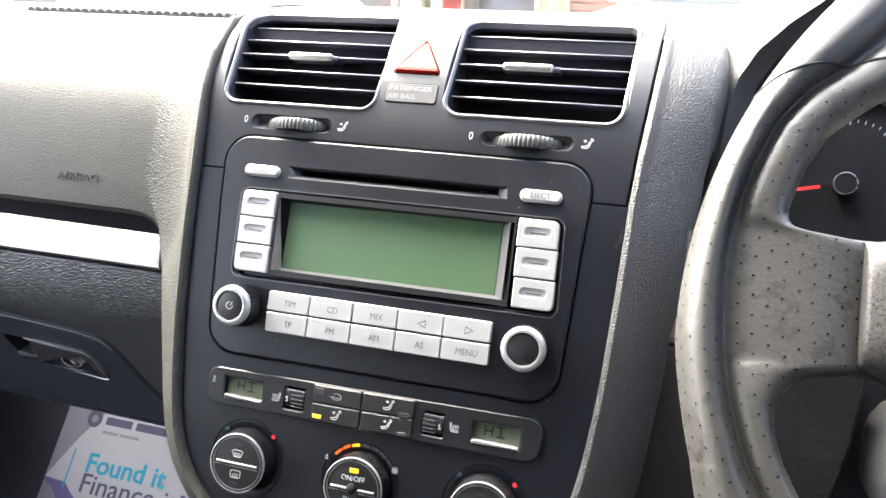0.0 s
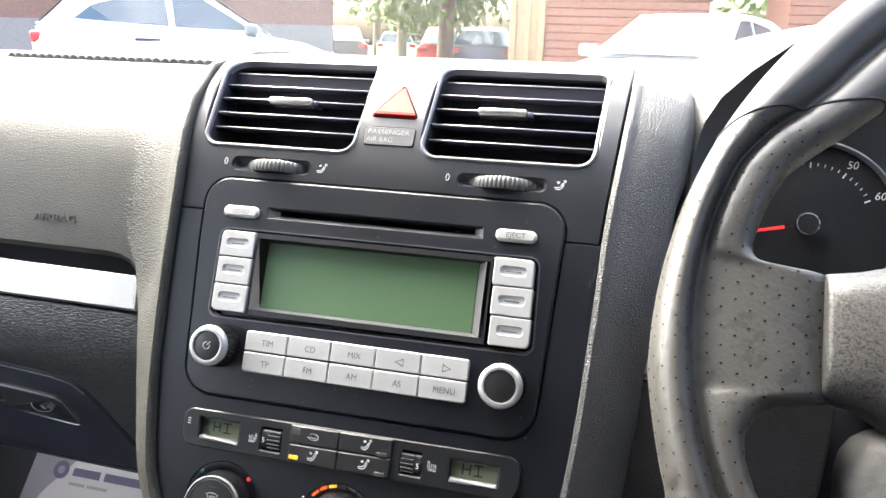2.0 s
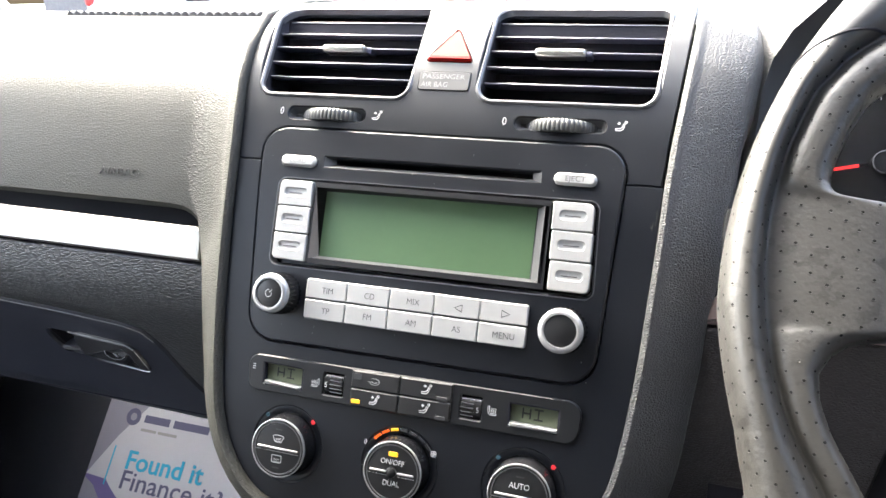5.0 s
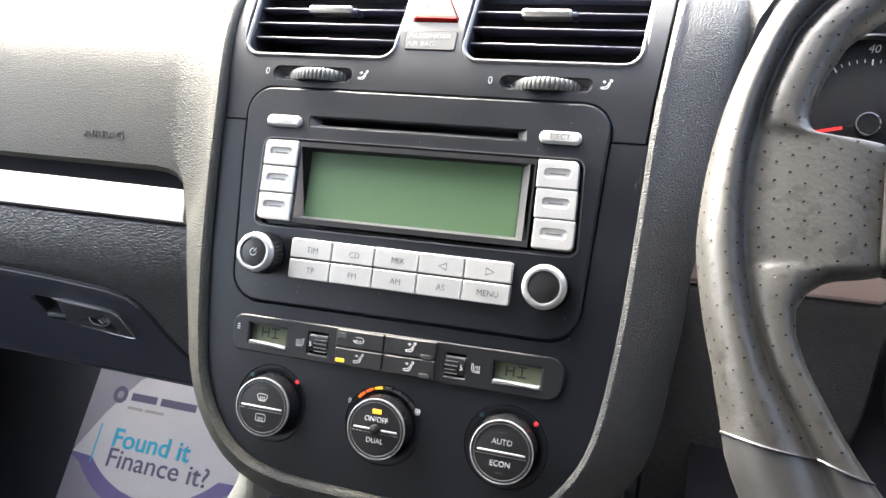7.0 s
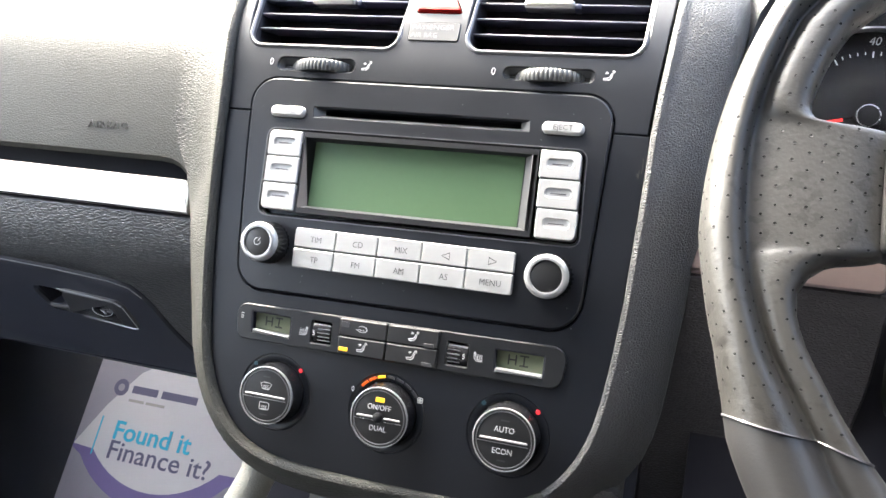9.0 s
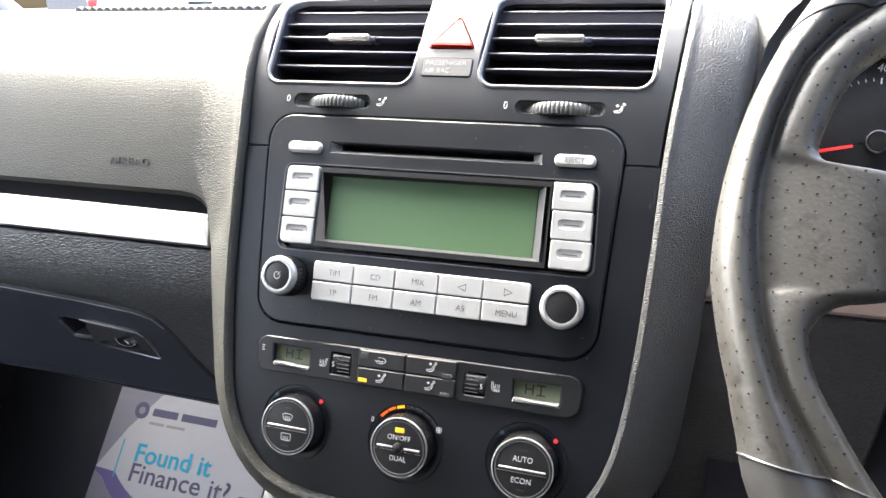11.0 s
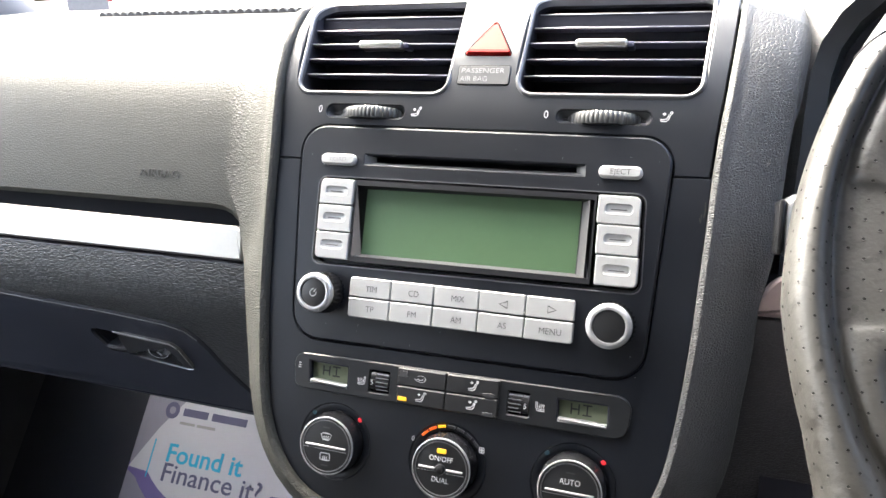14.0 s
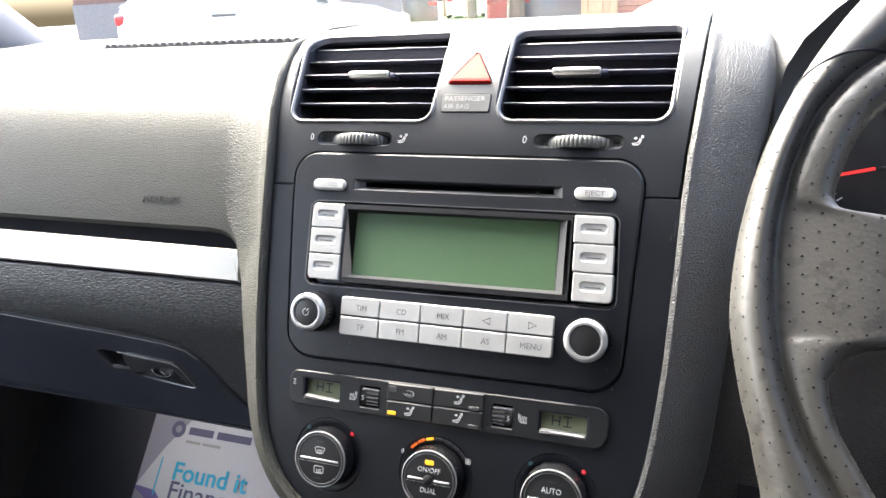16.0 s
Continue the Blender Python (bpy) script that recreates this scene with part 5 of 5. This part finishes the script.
def punch(a, s, s_next):
    c = rim_point(a, s)
    du = rim_point(a + 0.2, s) - rim_point(a - 0.2, s)
    n3 = du.cross(rim_point(a, s_next) - c)
    if du.length < 1e-9 or n3.length < 1e-12:
        return
    n3.normalize()
    if n3.dot(c - rim_point(a, Vector((-0.0140, -0.002)))) < 0:
        n3 = -n3
    up = Vector((0, 0.9, 0.45))
    v = (up - n3 * up.dot(n3)).normalized()
    u = v.cross(n3)
    r = 0.00044 * rng.uniform(0.85, 1.15)
    ring = [c + r * (math.cos(math.pi * j / 5) * u + math.sin(math.pi * j / 5) * v) for j in range(10)]
    holes.faces.new([holes.verts.new(p + n3 * 0.00006) for p in ring])
    # a crescent below the hole, tilted up to the light
    rows = []
    for q in range(205, 336, 26):
        w = math.cos(radians(q)) * u + math.sin(radians(q)) * v
        rows.append([c + w * r * 0.70 + n3 * 0.00007, c + w * r * 1.05 + n3 * 0.00013, c + w * r * 1.40])
    skirt(lips, rows, closed=False)


row, ang = 0, 150.0
while ang < 206:
    for way in (1, -1):
        walked, target, i = 0.0, 0.0035 + (0.0040 if row % 2 else 0.0) if way > 0 else 0.0050 - (0.0040 if row % 2 else 0.0), VALLEY
        for _ in range(len(FINE) // 2):
            p, q = FINE[i % len(FINE)], FINE[(i + way) % len(FINE)]
            walked += (rim_point(ang, q) - rim_point(ang, p)).length
            if walked >= target:
                target += 0.0080
                if seam_up(q) + 0.9 < ang < seam_low(q) - 0.9:
                    punch(ang + rng.uniform(-0.08, 0.08), q, FINE[(i + way + 1) % len(FINE)])
            i += way
    row += 1
    ang += 1.07
tagged(part("perforation", holes, M_HOLE, grip, "rows of small punched holes"), kind="stuff")
tagged(part("hole_edge", lips, M_RIM, grip), kind="stuff")


def spoke_section(x, half_up, half_low, z0, thick, n=20):
    """An oval ring across the hub at x."""
    out = []
    for k in range(n):
        a = 2 * math.pi * k / n
        c, s = math.cos(a), math.sin(a)
        h = half_up if s > 0 else half_low
        out.append((x, z0[0] + h * math.copysign(abs(s) ** 0.55, s), z0[1] + thick * math.copysign(abs(c) ** 0.75, c)))
    return out


bm = bmesh.new()
hub_rows = [(-0.1246, 0.0176, 0.0178, 0.0094, 0), (-0.1242, 0.0184, 0.0186, 0.0104, 0), (-0.1232, 0.0190, 0.0192, 0.0112, 0), (-0.114, 0.0205, 0.021, 0.0128, 0), (-0.098, 0.026, 0.029, 0.0165, 0.001), (-0.075, 0.037, 0.045, 0.022, 0.004), (-0.04, 0.050, 0.065, 0.027, 0.006)]
hub_rows += [(0, 0.053, 0.070, 0.028, 0.006)] + [(-r[0], *r[1:]) for r in hub_rows[::-1]]
vs = skirt(bm, [spoke_section(x, u, w, (0.0100 - dz, 0.002), t, 32) for x, u, w, t, dz in hub_rows])
bm.faces.new(vs[0])
bm.faces.new(vs[-1])
part("airbag_cover", bm, M_HUB, wheel, "grey airbag cover with a peeling finish")
part("lower_spoke", tube([(0, -0.06, -0.002), (0, -0.10, -0.004), (0, -0.15, -0.004)], [0.03, 0.022, 0.018], 16), M_RIM_SMOOTH, wheel)

# ---- below the console, and the footwell ----
tunnel = thing("centre_tunnel", "dark centre tunnel below the console with a grained side leg", "tunnel")
part("side_leg", tube([(-0.078, 0.030, -0.170), (-0.086, 0.034, -0.197), (-0.098, 0.030, -0.228), (-0.115, 0.02, -0.27), (-0.13, 0.0, -0.33)], [0.011, 0.0105, 0.0115, 0.013, 0.014], 16), M_LEG, tunnel, "grained side leg, sunlight put into its pale colour")
part("tray_post", block(-0.062, 0.055, -0.26, -0.044, 0.06, -0.18, 0.002), M_LEG, tunnel)
part("tray_back", block(-0.10, 0.075, -0.34, 0.11, 0.08, -0.16), M_VOID, tunnel)
part("tunnel_side", block(0.095, 0.02, -0.36, 0.12, 0.10, -0.16, 0.006), M_SKIN_DARK, tunnel)

MAT = Matrix.Translation(TOE) @ Matrix((Vector((1, 0, 0)), UP_SLOPE, Vector((0, -math.sin(SLOPE), math.cos(SLOPE))))).transposed().to_4x4()
mat_m = MAT @ Matrix.Translation((0.5, 0, 0.001))
mat = thing("paper_floor_mat", "printed lavender paper floor mat on the passenger footwell", "floor mat", m=mat_m)
SHEET = slab(rounded([(-0.556, -0.165), (-0.314, -0.165), (-0.314, 0.150), (-0.556, 0.150)], 0.004), lambda x, y, d: (x, y, d), 0, 0.0012, 0.0003)
part("sheet", SHEET, M_PAPER, mat)
I4 = Matrix.Identity(4)
part("purple_band", flat([(-0.5555, -0.010)] + [(-0.435 + 0.142 * math.cos(radians(a)), 0.078 + 0.142 * math.sin(radians(a))) for a in range(222, 319, 6)] + [(-0.3145, -0.010), (-0.3145, 0.0)] + [(-0.435 + 0.1285 * math.cos(radians(a)), 0.085 + 0.1285 * math.sin(radians(a))) for a in range(316, 223, -6)] + [(-0.5555, 0.0)], I4, 0.0015), M_PAPER_PURPLE, mat)
part("white_field", flat([(-0.5555, -0.0055), (-0.5255, 0.048), (-0.49, 0.095), (-0.43, 0.13), (-0.3145, 0.13), (-0.3145, -0.0035)] + [(-0.435 + 0.1285 * math.cos(radians(a)), 0.085 + 0.1285 * math.sin(radians(a))) for a in range(316, 223, -6)], I4, 0.0018), M_PAPER_WHITE, mat)
writing("slogan", "Found it", 0.0225, pose(-0.504, 0.0195, 0.0022), M_PAPER_TEAL, mat, 1.05, 0.0002, "LEFT", bold=0.0005)
writing("slogan", "Finance it?", 0.0225, pose(-0.504, -0.0045, 0.0022), M_PAPER_NAVY, mat, 1.10, 0.0002, "LEFT", bold=0.0002)
part("upright_bar", flat([(-0.5262, -0.014), (-0.5240, -0.014), (-0.5240, 0.034), (-0.5262, 0.034)], I4, 0.0021), M_PAPER_TEAL, mat)
part("ring_emblem", strokes([arc(-0.513, 0.0725, 0.0078, 0, 360, 24)], 0.0060, pose(0, 0, 0.0021)), M_PAPER_NAVY, mat)
for x0, x1, y0, y1 in ((-0.496, -0.458, 0.0680, 0.0775), (-0.452, -0.400, 0.0680, 0.0775), (-0.497, -0.474, 0.0570, 0.0605), (-0.471, -0.443, 0.0570, 0.0605)):
    part("word_bar", flat([(x0, y0), (x1, y0), (x1, y1), (x0, y1)], I4, 0.0021), M_FAINT if y1 < 0.065 else M_PAPER_NAVY, mat)

# ---- outside ----
M_ASPHALT = material("asphalt", (0.06, 0.06, 0.062), 0.85, grain=("fine", 90, 0.004))
M_PAINT_WHITE = material("white_car_paint", (0.80, 0.80, 0.80), 0.3, coat=0.6, vary=0.03)
M_PAINT_DARK = material("dark_car_paint", (0.12, 0.125, 0.135), 0.3, coat=0.6, vary=0.03)
M_PAINT_RED = material("red_car_paint", (0.45, 0.03, 0.025), 0.3, coat=0.6, vary=0.03)
M_CARGLASS = material("dark_car_glass", (0.06, 0.085, 0.10), 0.08, spec=0.6, vary=0)
M_MIRROR = material("grey_green_mirror_shell", (0.16, 0.18, 0.18), 0.35, vary=0.05)
M_TYRE = material("tyre_rubber", (0.02, 0.02, 0.02), 0.8)
M_TIMBER = material("red_brown_timber", (0.27, 0.110, 0.066), 0.7, grain=("fine", 60, 0.004), vary=0.25)
M_BRICK = material("brown_brick", (0.15, 0.085, 0.066), 0.85, grain=("fine", 40, 0.006), vary=0.3)
M_RENDER = material("grey_wall_render", (0.17, 0.16, 0.155), 0.85, grain=("fine", 40, 0.004), vary=0.2)
M_POST = material("pale_timber", (0.40, 0.27, 0.14), 0.7, vary=0.2)
M_GRASS = material("grass", (0.10, 0.16, 0.04), 0.9, grain=("fine", 30, 0.03), vary=0.3)
M_BARK = material("bark", (0.14, 0.10, 0.07), 0.9, grain=("fine", 30, 0.02), vary=0.3)
M_LEAF = material("leaves", (0.11, 0.15, 0.04), 0.7, vary=0.3)
single("ground", block(-80, -80, -0.3, 80, 160, 0.0), M_ASPHALT, "grey asphalt car park reaching far away", "ground", kind="structure", m=SHELL)
single("grass_verge", block(-14, 17.0, -0.1, 6, 60, 0.12, 0.03, 2), M_GRASS, "sunlit grass bank beyond the car park", "grass", kind="structure", m=SHELL)


def parked_car(at, heading, paint, label, tall=1.0):
    """A hatchback 4.1 m long; its own x runs forward."""
    m = pose(at[0], at[1], 0, 0, 0, heading) @ Matrix.Diagonal((1, 1, tall, 1))
    c = thing("parked_car", label, "car", "parked cars", m=m)
    side = [(-2.05, 0.45), (-2.03, 0.80), (-1.95, 0.98), (-1.35, 0.99), (-0.3, 0.98), (0.62, 0.96), (0.95, 0.94), (1.5, 0.86), (1.92, 0.72), (2.05, 0.55), (2.05, 0.30), (-2.02, 0.28)]
    bm = bmesh.new()
    rings = []
    for y, s, dz in ((-0.86, 0.93, -0.05), (-0.83, 0.97, -0.02), (-0.74, 1.0, 0.0), (0, 1.01, 0.015), (0.74, 1.0, 0.0), (0.83, 0.97, -0.02), (0.86, 0.93, -0.05)):
        rings.append([(x * s, y, z + (dz if z > 0.6 else 0)) for x, z in side])
    vs = skirt(bm, rings)
    bm.faces.new(vs[0])
    bm.faces.new(vs[-1])
    body = part("body", bm, paint, c)
    roof = [(-1.98, 0.97), (-1.55, 1.36), (-1.2, 1.43), (-0.4, 1.46), (0.15, 1.43), (1.0, 0.95)]
    bm = bmesh.new()
    rings = [[(x, sgn * (0.76 - 0.20 * (z - 0.95) / 0.5), z) for x, z in roof] for sgn in (-1, 1)]
    rings = [rings[0], [(x, -0.35, z + (0.02 if z > 1.2 else 0)) for x, z in roof], [(x, 0.35, z + (0.02 if z > 1.2 else 0)) for x, z in roof], rings[1]]
    vs = skirt(bm, rings, closed=False)
    for r in (vs[0], vs[-1]):
        bm.faces.new(r)
    part("cabin", bm, paint, c)
    for sgn in (-1, 1):
        for q in ([(-1.50, 1.09), (-1.28, 1.25), (-0.95, 1.335), (-0.36, 1.385), (-0.30, 1.035)], [(-0.22, 1.03), (-0.27, 1.39), (0.10, 1.38), (0.42, 1.21), (0.82, 0.995)]):
            bm = bmesh.new()
            bm.faces.new([bm.verts.new((x, sgn * (0.772 - 0.20 * (z - 0.95) / 0.5), z)) for x, z in q])
            part("side_window", bm, M_CARGLASS, c)
        part("door_mirror", block(0.70, sgn * 0.88 - 0.10, 0.95, 0.88, sgn * 0.88 + 0.10, 1.09, 0.04, 3), M_MIRROR, c)
        part("window_trim", block(-1.40, sgn * 0.765 - 0.006, 0.995, 0.80, sgn * 0.765 + 0.006, 1.010, 0.004, 1), paint, c)
        part("tail_lamp", block(-2.03, sgn * 0.70 - 0.14, 0.80, -1.78, sgn * 0.70 + 0.14, 0.94, 0.04, 3), M_PAINT_RED, c)
        part("door_handle", block(-0.72, sgn * 0.862 - 0.025, 0.855, -0.40, sgn * 0.862 + 0.025, 0.885, 0.01), M_RUBBER, c)
        part("sill_line", block(-1.2, sgn * 0.85 - 0.02, 0.45, 1.1, sgn * 0.85 + 0.02, 0.49, 0.01), M_RUBBER, c)
        for x in (-1.28, 1.27):
            t = Matrix.Translation((x, sgn * 0.78, 0.31)) @ pose(0, 0, 0, 90, 0, 0)
            w = part("wheel", lathe([(0.19, -0.10), (0.31, -0.10), (0.31, 0.10), (0.19, 0.10)], t, 28), M_TYRE, c)
            part("rim", lathe([(0.20, -0.085), (0.06, -0.07), (0.06, 0.07), (0.20, 0.085)], t, 20), M_FRAME, w)
    for x0, x1, z0, z1 in ((1.02, 0.17, 0.975, 1.42), (-1.97, -1.57, 1.0, 1.35)):
        bm = bmesh.new()
        s = 0.012 if x0 > 0 else -0.012
        bm.faces.new([bm.verts.new(p) for p in ((x0 + s, -0.70, z0 + 0.02), (x0 + s, 0.70, z0 + 0.02), (x1 + s, 0.54, z1 + 0.02), (x1 + s, -0.54, z1 + 0.02))])
        part("screen", bm, M_CARGLASS, c)
    for sgn in (-1, 1):
        part("headlamp", block(1.72, sgn * 0.62 - 0.16, 0.60, 1.99, sgn * 0.62 + 0.16, 0.76, 0.05, 3), M_CHROME, body)
    return c


parked_car((-6.06, 9.46), 25, M_PAINT_WHITE, "white parked hatchback seen from its side beyond the windscreen", 1.12)
parked_car((0.70, 9.0), 246, M_PAINT_WHITE, "white parked hatchback in front of a timber building")
parked_car((-3.85, 19.5), 100, M_PAINT_DARK, "dark parked hatchback beside the timber building")
parked_car((-5.1, 20.6), 104, M_PAINT_RED, "red parked hatchback far across the car park")
parked_car((-10.7, 33), 108, M_PAINT_WHITE, "small white hatchback at the edge of the grass")
parked_car((-9.4, 23), 112, M_PAINT_DARK, "dark blue hatchback beyond the brick building")


def timber_hut():
    h = thing("timber_building", "red-brown timber-clad building with pale door posts", "building", m=pose(0, 11.5, 0))
    part("wall", block(-1.85, 0.05, 0, 1.1, 4.0, 3.2), M_TIMBER, h)
    for k in range(26):
        part("board", block(-1.35, 0.0, 0.06 + k * 0.12, 1.1, 0.05, 0.06 + k * 0.12 + 0.113, 0.008, 1), M_TIMBER, h)
    for x in (-1.85, -1.62, -1.40):
        part("door_post", block(x, -0.04, 0, x + 0.10, 0.06, 2.6, 0.01), M_POST, h)
    part("door", block(-1.75, 0.0, 0, -1.40, 0.04, 2.2, 0.01), M_POST, h)
    part("roof", block(-2.1, -0.4, 3.2, 1.35, 4.3, 3.36, 0.02), M_RUBBER, h)
    return h


timber_hut()
h2 = thing("timber_shed", "small orange timber shed beyond the car park", "shed", m=pose(0, 0, 0))
for k in range(20):
    part("board", block(2.1, 11.0, k * 0.12, 4.4, 11.06, k * 0.12 + 0.112, 0.008, 1), M_TIMBER, h2)
part("wall", block(2.1, 11.06, 0, 4.4, 13, 2.4), M_TIMBER, h2)
part("roof", block(2.0, 10.9, 2.4, 4.5, 13.1, 2.5, 0.02), M_RUBBER, h2)
house = thing("brick_building", "brown brick building at the car park's edge", "building", m=pose(0, 0, 0))
part("wall", sheet([(-12, 11.6, 0), (-4.87, 11.6, 0), (-8.6, 18, 0), (-12, 18, 0)], 5.0), M_BRICK, house)
part("plaster_band", block(-12, 11.55, 0.0, -4.87, 11.597, 1.27), M_RENDER, house)
part("roof", sheet([(-12.3, 11.3, 5.003), (-4.5, 11.3, 5.003), (-8.4, 18.3, 5.003), (-12.3, 18.3, 5.003)], 0.2), M_RUBBER, house)


def tree(at, tall, seed):
    r = random.Random(seed)
    t = thing("tree", "broad-leaved tree with a brown trunk behind the car park", "tree", "trees", m=pose(at[0], at[1], 0.1))
    trunk = tube([(0, 0, 0), (0.05, 0, tall * 0.3), (-0.05, 0.05, tall * 0.6), (0, 0, tall * 0.85)], [0.22, 0.18, 0.12, 0.04], 10)
    for k in range(9):
        a, z = r.uniform(0, 6.28), tall * r.uniform(0.3, 0.75)
        e = (math.cos(a) * tall * 0.25, math.sin(a) * tall * 0.25, z + tall * 0.15)
        b = tube([(0, 0, z), (e[0] * 0.5, e[1] * 0.5, z + tall * 0.1), e], [0.07, 0.045, 0.015], 6)
        me = bpy.data.meshes.new("t")
        b.to_mesh(me)
        b.free()
        trunk.from_mesh(me)
        bpy.data.meshes.remove(me)
    part("trunk", trunk, M_BARK, t)
    bm = bmesh.new()
    for k in range(2600):
        v = Vector((r.gauss(0, 1), r.gauss(0, 1), r.gauss(0, 1))).normalized() * (r.random() ** 0.4)
        lump = 1 + 0.3 * noise.noise(v * 2.2 + Vector((seed, 0, 0)))
        c = Vector((v.x * tall * 0.34, v.y * tall * 0.34, tall * 0.58 + v.z * tall * 0.42)) * 1.0
        c.x, c.y = c.x * lump, c.y * lump
        s = r.uniform(0.10, 0.2)
        q = Euler((r.uniform(0, 6), r.uniform(0, 6), r.uniform(0, 6))).to_matrix()
        bm.faces.new([bm.verts.new(c + q @ Vector(p)) for p in ((-s, 0, 0), (0, -s * 0.5, 0), (s, 0, 0), (0, s * 0.5, 0))])
    part("crown", bm, M_LEAF, t)
    return t


for i, (x, y, hgt) in enumerate(((-4.35, 17.2, 7), (-6.6, 26, 7), (-7.2, 25, 6), (-9.5, 30, 9), (-3.4, 27, 8), (-12, 34, 10), (-1.5, 34, 9), (4.5, 26, 8))):
    tree((x, y), hgt, i + 3)
fence = thing("post_fence", "brown timber post and rail fence by the grass", "fence", m=pose(0, 26, 0.1))
for k in range(13):
    part("post", block(-7.5 + k * 0.22, 0, 0, -7.42 + k * 0.22, 0.06, 1.1), M_BARK, fence)
for z in (0.45, 0.9):
    part("rail", block(-7.5, -0.03, z, -4.78, 0.0, z + 0.08), M_BARK, fence)
